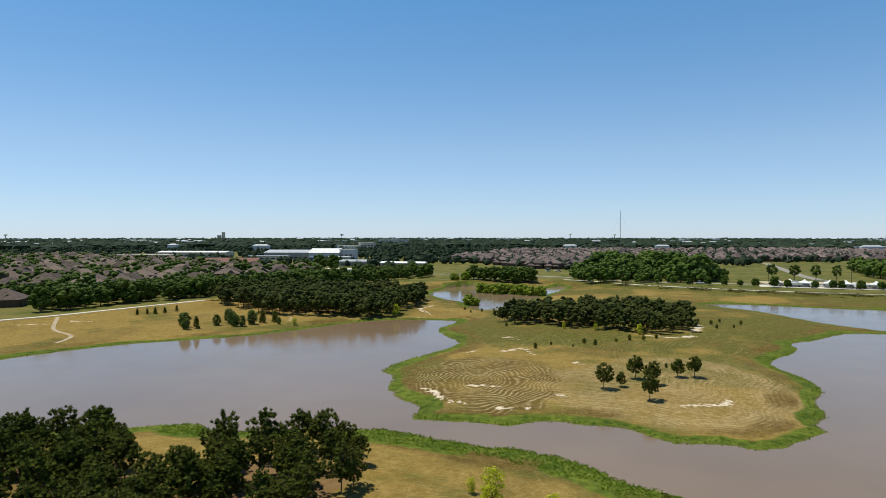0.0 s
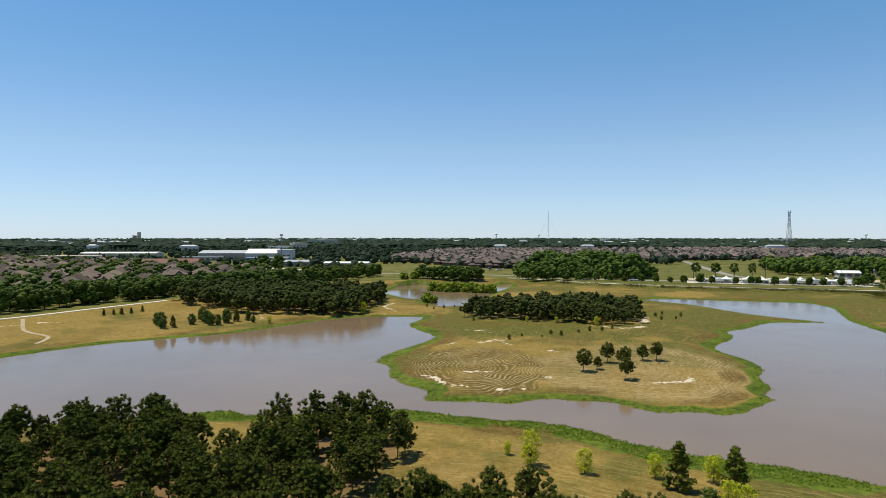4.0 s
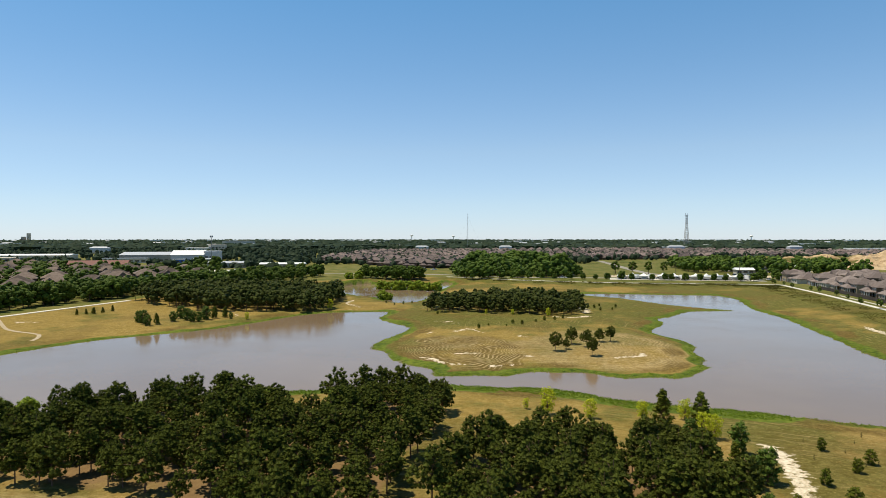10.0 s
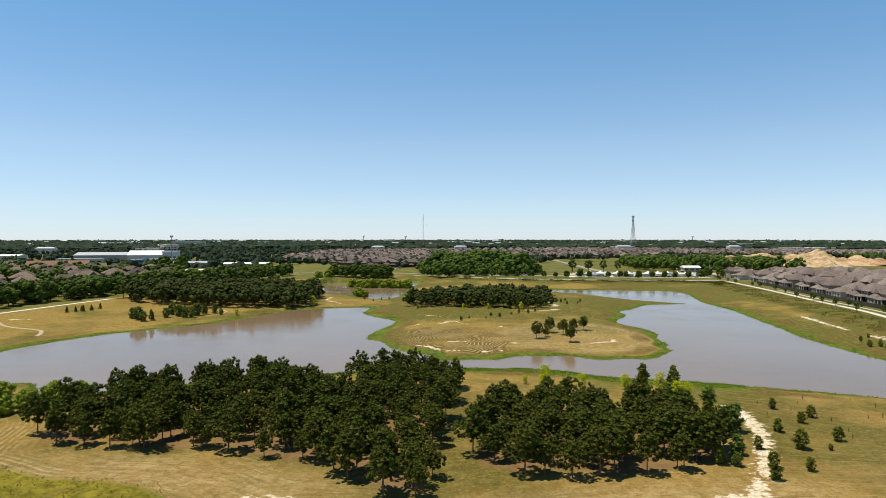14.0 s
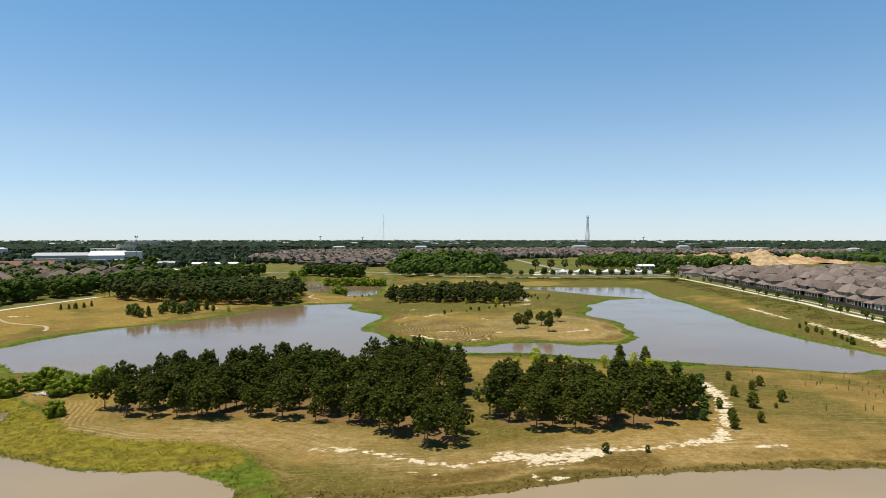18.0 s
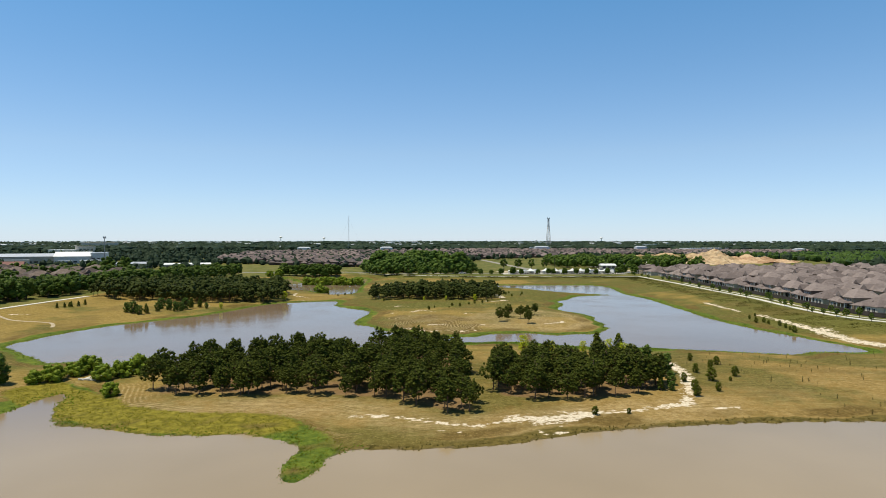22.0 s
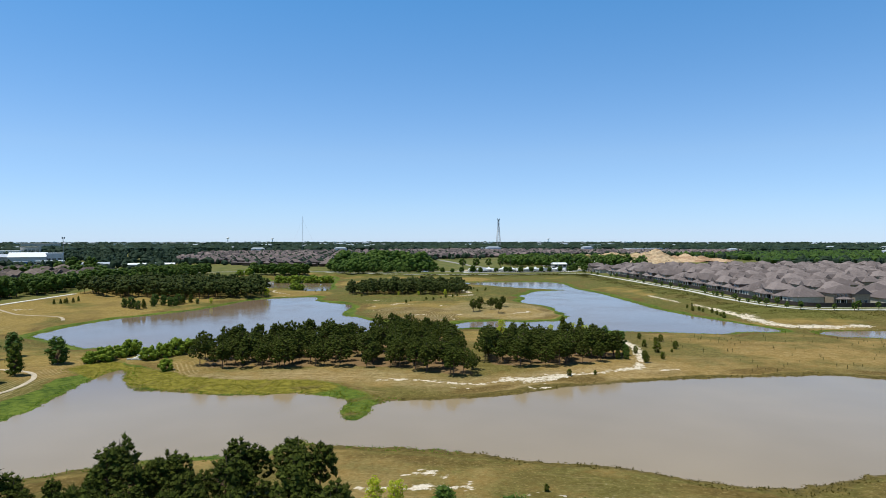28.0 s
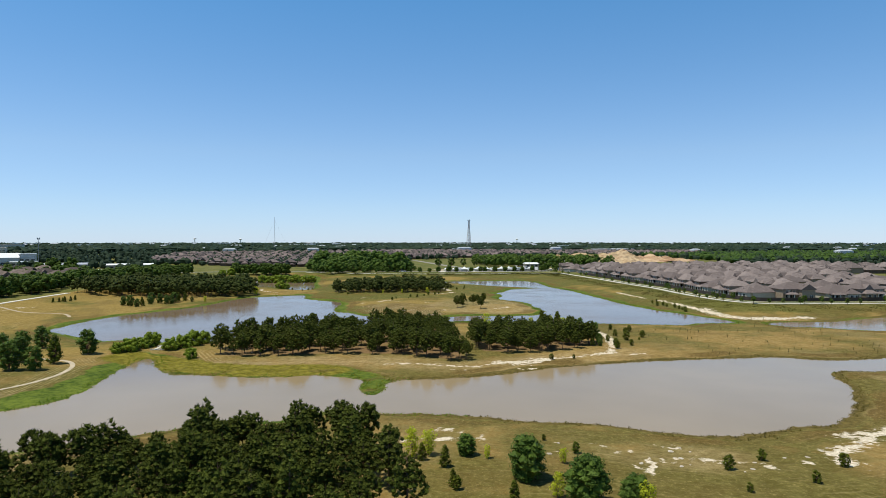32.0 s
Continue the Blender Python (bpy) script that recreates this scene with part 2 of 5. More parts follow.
BRICK = plain("brown_brick", (0.075, 0.047, 0.033), (0.18, 0.122, 0.085), 1.2, 0.9, bump=0.2)
TAN = plain("tan_brick", (0.24, 0.175, 0.12), (0.38, 0.30, 0.21), 1.2, 0.9, bump=0.2)
STUCCO = plain("cream_stucco", (0.42, 0.37, 0.30), (0.60, 0.55, 0.47), 0.8, 0.9)
SHINGLE = plain("grey_shingles", (0.130, 0.101, 0.090), (0.255, 0.204, 0.180), 0.9, 0.92, bump=0.25, spread=0.45, isle=True)
SHINGLE_DARK = plain("dark_shingles", (0.062, 0.048, 0.046), (0.265, 0.200, 0.175), 0.9, 0.92, bump=0.25, isle=True)
SHINGLE_BROWN = plain("brown_shingles", (0.058, 0.042, 0.034), (0.23, 0.172, 0.135), 0.9, 0.92, bump=0.25, spread=0.45, isle=True)
SHINGLE_RED = plain("red_shingles", (0.16, 0.075, 0.06), (0.22, 0.11, 0.085), 0.9, 0.9)
TRIM = plain("white_trim", (0.62, 0.60, 0.56), (0.78, 0.76, 0.72), 2.0, 0.6)
PANE = plain("window_glass", (0.020, 0.024, 0.030), (0.045, 0.050, 0.055), 0.5, 0.08, spec=0.8)
CONCRETE = plain("pale_concrete", (0.56, 0.53, 0.45), (0.72, 0.69, 0.60), 0.35, 0.9, bump=0.1)
ASPHALT = plain("bleached_road", (0.24, 0.225, 0.20), (0.36, 0.34, 0.30), 0.3, 0.95, bump=0.1)
EARTH_PATH = plain("bare_earth_path", (0.36, 0.28, 0.17), (0.55, 0.46, 0.32), 0.5, 0.95, bump=0.3)
GRAVEL = plain("grey_gravel", (0.24, 0.22, 0.18), (0.36, 0.33, 0.28), 0.5, 0.95, bump=0.3)
FENCE = plain("dark_wood", (0.035, 0.027, 0.022), (0.075, 0.058, 0.048), 2.0, 0.9, bump=0.2)
STEEL = plain("weathered_steel", (0.20, 0.20, 0.21), (0.32, 0.31, 0.31), 0.6, 0.5, 0.6)
METAL_WALL = plain("ribbed_metal", (0.25, 0.235, 0.21), (0.38, 0.36, 0.33), 0.4, 0.45, 0.2)
METAL_ROOF = plain("grey_metal_roof", (0.40, 0.41, 0.43), (0.55, 0.56, 0.58), 0.3, 0.5, 0.2)
WHITE_ROOF = plain("white_roofing", (0.72, 0.72, 0.70), (0.84, 0.84, 0.82), 0.3, 0.6)
def earth(name, pale, deep, weed, weeds):
    """Dug ground: pale and deep earth in torn patches, with weeds on it."""
    k = Mat(name, 0.98, 0.0, 0.1)
    p = k.pos()
    torn = k.math("ADD", k.math("MULTIPLY", k.noise(0.035, 5, p, 0.7), 0.6), k.math("MULTIPLY", k.noise(0.2, 4, p, 0.7), 0.4))
    tone = k.mix(k.ramp(torn, 0.44, 0.56), deep, pale)
    tone = k.mix(k.ramp(k.noise(0.09, 5, p, 0.7), 0.58, 0.62, 0, 0.7), tone, (0.16, 0.075, 0.035))
    tone = k.mix(k.ramp(k.math("ADD", k.noise(0.022, 5, p, 0.65), weeds), 0.50, 0.58), tone, weed)
    k.color(tone)
    k.bump(k.noise(0.5, 5, p), 0.6, 0.8)
    return k.m


WEEDY = earth("weedy_earth", (0.50, 0.37, 0.21), (0.26, 0.165, 0.08), (0.115, 0.105, 0.030), 0.02)
CLAY = earth("orange_clay", (0.56, 0.40, 0.24), (0.33, 0.19, 0.10), (0.14, 0.11, 0.04), -0.15)
DIRT = earth("tan_earth", (0.55, 0.41, 0.25), (0.37, 0.255, 0.14), (0.16, 0.13, 0.04), -0.14)
CHALK = plain("bleached_limestone", (0.38, 0.32, 0.24), (0.60, 0.53, 0.42), 1.2, 0.95, bump=0.4)
BLUE_WALL = plain("blue_panels", (0.02, 0.10, 0.42), (0.04, 0.16, 0.55), 0.6, 0.6)
CAR_WHITE = plain("white_car_paint", (0.70, 0.70, 0.70), (0.80, 0.80, 0.80), 0.4, 0.25)
CAR_DARK = plain("dark_car_paint", (0.03, 0.035, 0.045), (0.09, 0.09, 0.10), 0.4, 0.25)
TYRE = plain("tyre_rubber", (0.015, 0.015, 0.015), (0.03, 0.03, 0.03), 4.0, 0.9)

# ---- building helpers ----


def part(name, bm, material, parent=None, label=""):
    """One mesh object from a bmesh, under a thing or a part."""
    me = bpy.data.meshes.new(name)
    bm.to_mesh(me)
    bm.free()
    me.materials.append(material)
    ob = new(name, me)
    if parent:
        ob.parent = parent
    return tagged(ob, label)


def sheet(name, verts, faces, material, smooth=False):
    me = bpy.data.meshes.new(name)
    me.from_pydata(verts, [], faces)
    if smooth:
        me.polygons.foreach_set("use_smooth", [True] * len(me.polygons))
    me.materials.append(material)
    return new(name, me)


def thing(name, label, category, group="", at=(0, 0, 0), turn=0.0):
    ob = new(name)
    ob.empty_display_size = 0.3
    ob.matrix_basis = pose(*at, 0, 0, turn)
    return tagged(ob, label, category, group)


def smooth_line(pts, n=4, closed=False):
    """A Catmull-Rom line through the points."""
    p = [np.array(q, float) for q in pts]
    ext = [p[-1], *p, p[0], p[1]] if closed else [2 * p[0] - p[1], *p, 2 * p[-1] - p[-2]]
    out = []
    for i in range(len(ext) - 3):
        a, b, c, d = ext[i:i + 4]
        for s in np.arange(n) / n:
            out.append(0.5 * (2 * b + (c - a) * s + (2 * a - 5 * b + 4 * c - d) * s * s + (3 * b - a - 3 * c + d) * s ** 3))
    if not closed:
        out.append(p[-1])
    return np.array(out)


def line_dist(P, line, closed=False):
    """Distance of points (n, 2) from a line."""
    q = np.vstack([line, line[:1]]) if closed else line
    P = np.asarray(P, np.float32)
    q = np.asarray(q, np.float32)
    best = np.full(len(P), 1e9, np.float32)
    for a, b in zip(q[:-1], q[1:]):
        ab = b - a
        s = np.clip(((P - a) @ ab) / (ab @ ab + 1e-9), 0, 1)
        best = np.minimum(best, ((P - a - s[:, None] * ab) ** 2).sum(1))
    return np.sqrt(best)


def inside(P, poly):
    c = np.zeros(len(P), bool)
    for a, b in zip(poly, np.roll(poly, -1, 0)):
        cross = (a[1] > P[:, 1]) != (b[1] > P[:, 1])
        x = (b[0] - a[0]) * (P[:, 1] - a[1]) / (b[1] - a[1] + 1e-12) + a[0]
        c ^= cross & (P[:, 0] < x)
    return c


def signed(P, poly):
    """Distance from a closed outline, above zero outside it."""
    d = line_dist(P, poly, True)
    return np.where(inside(P, poly), -d, d)


def wobble(P, size, seed):
    """Cheap smooth noise from -1 to 1."""
    r = np.random.RandomState(seed)
    out = np.zeros(len(P))
    for i in range(6):
        a, ph = r.rand() * 6.28, r.rand() * 6.28
        k = (0.7 + r.rand() * 0.9) * 6.28 / size
        out += np.sin((P[:, 0] * np.cos(a) + P[:, 1] * np.sin(a)) * k + ph + 1.3 * np.sin((P[:, 1] * np.cos(a) - P[:, 0] * np.sin(a)) * k * 0.7 + ph * 2))
    return out / 4


def sstep(v, a, b):
    s = np.clip((v - a) / (b - a), 0, 1)
    return s * s * (3 - 2 * s)


# ---- plan: shores, levee, trails ----
WEST_SHORE = [(-148, 125), (-145, 136), (-141, 146), (-130, 164), (-115, 176), (-99, 190), (-87, 210), (-78, 225), (-67, 233), (-49, 236), (-42, 233)]
ISLAND_SHORE = [(-45, 215), (-42, 204), (-33, 186), (-38, 169), (-43, 156), (-44, 145), (-40, 140), (-38, 130), (-34, 121), (-28, 116), (-27, 108), (-18, 108),
                (-11, 107), (-5, 111), (3, 110), (9, 109), (12, 106), (16, 103), (23, 104), (28, 102), (34, 107), (40, 114), (41, 120), (44, 125), (46, 136), (50, 143),
                (51, 152), (50, 160), (48, 168), (50, 177), (58, 188), (62, 196), (63, 205), (73, 214), (86, 229), (97, 231), (108, 232), (100, 240), (88, 258), (76, 290), (60, 309)]
EAST_SHORE = [(62, 315), (79, 317), (100, 311), (120, 306), (134, 302), (134, 280), (127, 260), (118, 234), (114, 205), (105, 174), (98, 148), (92, 130), (89, 112), (87, 95), (88, 74),
              (86, 53), (71, 57), (62, 55)]
SOUTH_SHORE = [(48, 64), (32, 73), (25, 77), (17, 80), (11, 83), (6, 86), (2, 91), (-6, 95), (-18, 97), (-31, 101), (-45, 98), (-57, 95), (-63, 98), (-73, 93), (-90, 87),
               (-104, 79), (-110, 82), (-114, 90), (-119, 95), (-127, 93), (-133, 101), (-140, 112)]
NEAR_POND = [(-114, 57), (-112, 44), (-109, 33), (-103, 30), (-91, 22), (-78, 19), (-70, 11), (-72, 4), (-73, -2), (-70, -3), (-67, 2), (-63, 7), (-53, 5), (-39, 4), (-21, 6), (4, 4),
             (26, -1), (38, -4), (46, -12), (62, -16), (75, -16), (72, -24), (48, -27), (38, -23), (31, -25), (23, -35), (14, -42), (5, -48), (-5, -52), (-14, -51), (-25, -51), (-33, -47),
             (-42, -37), (-51, -32), (-60, -24), (-69, -19), (-79, -14), (-81, -11), (-88, -15), (-104, -13), (-131, -17), (-160, -10), (-165, 8), (-150, 9), (-133, 11), (-127, 17), (-123, 29), (-119, 46)]
BACK_POND = [(-77, 345), (-74, 383), (-62, 398), (-50, 372), (-32, 366), (-17, 388), (-9, 405), (-4, 393), (-14, 350), (-20, 318), (-27, 283), (-35, 274), (-43, 277), (-51, 301), (-61, 312), (-71, 328)]
SIDE_POND = [(93, 46), (104, 47), (122, 41), (140, 43), (165, 40), (160, 16), (125, 16), (108, 22), (102, 32), (94, 37)]
LEFT_TRAIL = [(-330, 70), (-240, 125), (-205, 158), (-189, 184), (-181, 199), (-173, 222), (-160, 258), (-150, 290), (-120, 330)]
RIGHT_TRAIL = [(193, 368), (190, 335), (172, 264), (155, 204), (146, 168), (135, 138), (127, 112), (124, 94), (129, 79), (150, 69), (182, 58), (260, 36)]
LEVEE = LEFT_TRAIL + [(-105, 372), (-50, 418), (0, 421), (50, 382), (88, 365), (128, 353), (165, 347)] + RIGHT_TRAIL[1:] + [(600, -60), (600, -600), (-700, -600), (-700, 40)]

OUTLINES = [smooth_line(p, 3, True) for p in (WEST_SHORE + ISLAND_SHORE + EAST_SHORE + SOUTH_SHORE, NEAR_POND, BACK_POND, SIDE_POND)]
LEVEE_LINE = np.array(LEVEE, float)
PLAIN_Z = 3.2
SAND_LINES = [([(20.5, 53), (18, 43.5), (14.5, 35), (10, 28), (5.5, 22), (1.5, 16.5)], 1.15), ([(2, 16), (-5, 15), (-13, 14.4), (-18, 15), (-24, 13.7)], 0.8), ([(-23, 13.5), (-28, 13.2), (-33, 14.3)], 1.9), ([(-33, 14.6), (-36, 14), (-41, 12.9), (-47, 16), (-51, 19), (-54, 21.2), (-60, 23)], 0.62),
              ([(-32, 7.4), (-27.5, 6.6)], 0.4), ([(-50, 12.8), (-44.5, 10.3)], 0.4), ([(4, 12), (9, 11)], 0.6),
              ([(20, 121.3), (25, 123), (28, 124.6), (28.4, 128)], 0.75), ([(22, 202), (30, 200), (35, 204)], 1.1), ([(38, 216), (41, 226), (40, 232)], 1.4), ([(-18, 169), (-13, 174)], 0.9), ([(-9.5, 164), (-13, 174)], 0.45), ([(-27, 167), (-25, 170)], 0.6),
              ([(-30, 127), (-28, 126), (-24, 119.5), (-19, 117)], 0.7), ([(-21, 129.5), (-15, 129), (-10, 128.2)], 0.5), ([(-13, 115.5), (-8, 116.3)], 0.7), ([(-23.5, 195), (-17, 192)], 0.6), ([(-17, 188.4), (-15, 188)], 0.7), ([(0.5, 156), (2.5, 153)], 0.7), ([(-3, 125), (-1, 125.4)], 0.6), ([(-35, 193), (-33, 192)], 0.5),
              ([(122, 171), (115, 148), (111, 134)], 0.9), ([(109, 122), (104, 97), (97, 76)], 1.2), ([(103, 86), (97, 72), (97, 61), (108, 54), (120, 51)], 2.6), ([(95, 66), (97, 57), (108, 52)], 1.8),
              ([(-12, -58), (-4, -60), (6, -58)], 1.4), ([(-23, -68), (-21, -64), (-15, -63), (-8, -60)], 1.3), ([(-76.5, -35), (-70.5, -36.7), (-64.5, -39)], 0.75), ([(-71, -31.8), (-66, -34), (-62, -38)], 0.3), ([(-68, -31.3), (-66.5, -32.4)], 0.55),
              ([(-47, -56), (-49, -59), (-51.5, -60.7)], 0.5), ([(-49.3, -52.5), (-48.6, -53)], 0.5), ([(-45.4, -57.3), (-45, -58)], 0.5), ([(-40.2, -58), (-38.8, -60.2)], 0.5), ([(-34.4, -65.4), (-33.4, -64)], 0.6), ([(-41.5, -52.2), (-39.5, -53.6)], 0.5), ([(-51.2, -57.4), (-50.8, -58)], 0.5), ([(-57, -48), (-55, -49)], 0.4),
              ([(-60, -42), (-36, -54)], 0.25), ([(-50, -48), (-40, -60), (-26, -66)], 0.28), ([(-150, 16), (-140, 27), (-135, 33), (-131.5, 41), (-130.5, 50), (-133, 57), (-140, 62)], 0.4), ([(-182, 199), (-174, 190), (-164, 193)], 0.5), ([(-164, 193), (-190, 164)], 0.4),
              ([(-100, 214), (-104, 225), (-108, 229)], 0.5), ([(-55, 246), (-62, 258), (-60, 275)], 0.7), ([(-62, 240), (-56, 240)], 0.6)]
PINE_GROUNDS = [smooth_line(p, 3, True) for p in (
    [(-97.5, 50), (-92, 46), (-80, 43), (-64, 38), (-52, 31), (-46, 22), (-38.5, 20.5), (-37, 28), (-34.2, 43), (-31, 55), (-27.5, 70), (-25.5, 84), (-29, 87), (-43, 86), (-48, 74), (-52, 65), (-55, 71), (-61, 80), (-80, 79), (-95, 63)],
    [(-31.5, 28.5), (-24, 25), (-11, 23), (0, 25), (7, 33), (7, 42), (2, 52), (-8, 55.5), (-20, 55), (-25.5, 49), (-30, 38)])]


def shore_dist(P, ragged=True):
    """Distance from the nearest shore, below zero in the water."""
    Q = P + np.stack([wobble(P, 7, 3), wobble(P, 7, 4)], 1) * 0.55 + np.stack([wobble(P, 2.6, 5), wobble(P, 2.6, 6)], 1) * 0.28 if ragged else P
    best = np.full(len(P), 90.0)
    for o in OUTLINES:
        near = ((Q > o.min(0) - 45) & (Q < o.max(0) + 45)).all(1)
        best[near] = np.minimum(best[near], signed(Q[near], o))
    return best


def heights(P, sd=None):
    sd = shore_dist(P) if sd is None else sd
    crest = 0.95 + 0.8 * sstep(P[:, 1], 95, 125)
    land = 0.03 + crest * (1 - np.exp(-np.maximum(sd, 0) / 13)) + 0.06 * wobble(P, 16, 8) * sstep(sd, 2, 10)
    z = np.where(sd > 0, land, -0.02 + np.maximum(sd * 0.16, -1.5))
    lv = signed(P, LEVEE_LINE)
    up = sstep(lv, -26, -2)
    return np.where(sd > 0, z * (1 - up) + PLAIN_Z * up, z)


GRID = {}


def height(x, y):
    """The ground's height, from its own mesh."""
    xs, ys, z = GRID["x"], GRID["y"], GRID["z"]
    i, j = int(np.clip(np.searchsorted(xs, x) - 1, 0, len(xs) - 2)), int(np.clip(np.searchsorted(ys, y) - 1, 0, len(ys) - 2))
    u, v = (x - xs[i]) / (xs[i + 1] - xs[i]), (y - ys[j]) / (ys[j + 1] - ys[j])
    return float((z[j, i] * (1 - u) + z[j, i + 1] * u) * (1 - v) + (z[j + 1, i] * (1 - u) + z[j + 1, i + 1] * u) * v)


def axis(fine_from, fine_to, step, mid_from, mid_to, mid_step, far):
    a = list(np.arange(fine_from, fine_to, step)) + list(np.arange(fine_to, mid_to, mid_step))
    b = list(np.arange(mid_from, fine_from, mid_step))
    lo, hi, s = b[0], a[-1], mid_step
    low, high = [], []
    while s < far:
        s *= 1.28
        low.append(lo - s), high.append(hi + s)
        lo, hi = low[-1], high[-1]
        if hi > far:
            break
    return np.array(sorted(low) + b + a + high)


def build_ground():
    xs, ys = axis(-152, 128, 1.25, -260, 260, 2.4, 6000), axis(-62, 125, 1.25, -140, 425, 2.2, 6000)
    X, Y = np.meshgrid(xs, ys)
    P = np.stack([X.ravel(), Y.ravel()], 1)
    sd = shore_dist(P)
    z = heights(P, sd)
    nx, ny = len(xs), len(ys)
    GRID.update(x=xs, y=ys, z=z.reshape(ny, nx))
    idx = np.arange(nx * ny).reshape(ny, nx)
    faces = np.stack([idx[:-1, :-1], idx[:-1, 1:], idx[1:, 1:], idx[1:, :-1]], -1).reshape(-1, 4)
    ob = sheet("ground", np.c_[P, z].tolist(), faces.tolist(), GROUND, True)
    lv = signed(P, LEVEE_LINE)
    lush = np.clip(0.5 + 0.5 * wobble(P, 60, 21) + 0.7 * sstep(P[:, 1], 60, 110) - 0.22 * sstep(P[:, 1], 100, 105) - 0.9 * sstep(P[:, 1], 25, -5) * sstep(P[:, 0], -90, -60), 0, 1)
    marsh = sstep(line_dist(P, smooth_line([(-121, 62), (-106, 42), (-92, 30), (-78, 24), (-71, 10), (-72, 0)])), 9, 4)
    lush = np.maximum(lush, marsh * (0.75 + 0.5 * wobble(P, 11, 26)))
    width = 2.4 + 1.5 * wobble(P, 30, 22) + (0.9 + 1.0 * wobble(P, 40, 23)) * sstep(P[:, 1], 60, 100)
    lane = sstep(line_dist(P, smooth_line([(-62, 97), (-31, 101), (2, 91), (11, 83), (30, 74)])), 9.5, 6) * sstep(wobble(P, 26, 24), -0.9, 0.1)
    west_ = smooth_line([(-146, 5), (-137, 13), (-128, 22), (-123, 30), (-119, 46), (-114, 54)])
    lane = np.maximum(lane, sstep(line_dist(P, west_) + 1.5 * wobble(P, 12, 27), 7.5, 5))
    lush = np.maximum(lush, lane)
    fringe = np.maximum(np.maximum(sstep(sd, width + 1.5, width - 1.5), lane), marsh * sstep(sd, 14, 9))
    sand = np.zeros(len(P))
    for line, w in SAND_LINES:
        q = smooth_line(line, 3)
        near = ((P > q.min(0) - 12) & (P < q.max(0) + 12)).all(1)
        sand[near] = np.maximum(sand[near], np.clip(0.86 - line_dist(P[near], q) / (w * 3.4), 0, 1))
    litter = np.zeros(len(P))
    for area in PINE_GROUNDS:
        litter = np.maximum(litter, sstep(signed(P, area), 2.0, -3.0))
    far = sstep(lv, 1, 5)
    even_sd = shore_dist(P, False)
    ring = np.hypot((P[:, 0] - 19) / 27, (P[:, 1] - 134) / 23) + 0.05 * wobble(P, 20, 51)
    hoop = np.hypot((P[:, 0] + 20) / 17, (P[:, 1] - 134) / 24) + 0.08 * wobble(P, 15, 52)
    arc = np.where(hoop < 1.15, hoop * 18.5, np.clip(even_sd, 0, 40) * 1.1)
    west_arc = (P[:, 0] < -85) & (P[:, 1] > 20) & (P[:, 1] < 60)
    brown = sstep(sd, width - 0.5, width + 1.2) * sstep(sd, width + 8.5, width + 3.5) * (0.55 + 0.45 * wobble(P, 34, 58)) * sstep(lv, -6, -14)
    brown = np.maximum(brown, (0.68 + 0.25 * wobble(P, 12, 60)) * sstep(hoop, 1.25, 0.95))
    green = sstep(wobble(P, 70, 59), -0.3, 0.5) + 0.8 * sstep(P[:, 0], 85, 105) * sstep(P[:, 1], 60, 90) + 0.9 * sstep(P[:, 1], -10, -30) + 1.2 * sstep(lv, -22, -13) * (P[:, 0] > 0) + 0.8 * sstep(P[:, 1], 165, 185) * sstep(P[:, 1], 330, 300) * sstep(np.abs(P[:, 0] - 25), 75, 55) - 0.9 * sstep(P[:, 0], -85, -100) * sstep(P[:, 1], 120, 150)
    arcs = np.maximum(sstep(hoop, 1.12, 0.95) * sstep(hoop, 0.02, 0.12), 0.3 * sstep(sd, 19, 14) * sstep(hoop, 1.15, 1.3) * sstep(P[:, 0], -8, 12) * sstep(P[:, 0], 60, 50) * sstep(P[:, 1], 175, 160) * sstep(P[:, 1], 98, 101)) * sstep(sd, 4, 7)
    arcs = np.maximum(arcs, 0.7 * west_arc * sstep(sd, 8, 10) * sstep(sd, 17, 14))
    bare = np.maximum(0.8 * sstep(ring, 1.05, 0.9), 0.25 * sstep(hoop, 1.1, 0.6))
    bare = np.maximum(bare, 0.9 * sstep(line_dist(P, smooth_line([(-3, 126), (6, 119), (20, 113), (32, 117), (38, 130), (37, 150), (28, 163), (14, 160)])), 6, 2.5))
    bare = np.maximum(bare, 0.9 * sstep(line_dist(P, smooth_line([(-118, 60), (-104, 40), (-84, 35), (-60, 28), (-44, 13), (-20, 14), (4, 14)])), 9, 3))
    bare = np.maximum(bare, 0.6 * sstep(wobble(P, 45, 53), 0.15, 0.7) * sstep(P[:, 1], 40, -10))
    mown = np.clip(sstep(sd, 4, 7) * sstep(lv, -12, -20) * (0.35 + 0.65 * sstep(wobble(P, 55, 31), -0.4, 0.5)) * (0.35 + 0.65 * sstep(P[:, 1], -22, -2)), 0, 1)
    for name, v in (("shore", np.clip(even_sd, -5, 60)), ("fringe", fringe), ("lush", lush), ("sand", sand), ("mown", mown), ("litter", litter), ("lawn", far), ("mud", (sd < -0.15) * 1.0), ("bare", bare), ("dry", sstep(P[:, 1] + 14 * wobble(P, 40, 57), 85, 35)), ("marsh", marsh * sstep(P[:, 1], 12, 24)), ("arc", arc), ("arcs", arcs), ("brown", brown), ("green", green)):
        ob.data.attributes.new(name, "FLOAT", "POINT").data.foreach_set("value", v.astype(np.float32))
    return tagged(ob, "dry mown meadow with green marshy shores and bare sandy tracks", "ground", kind="structure")


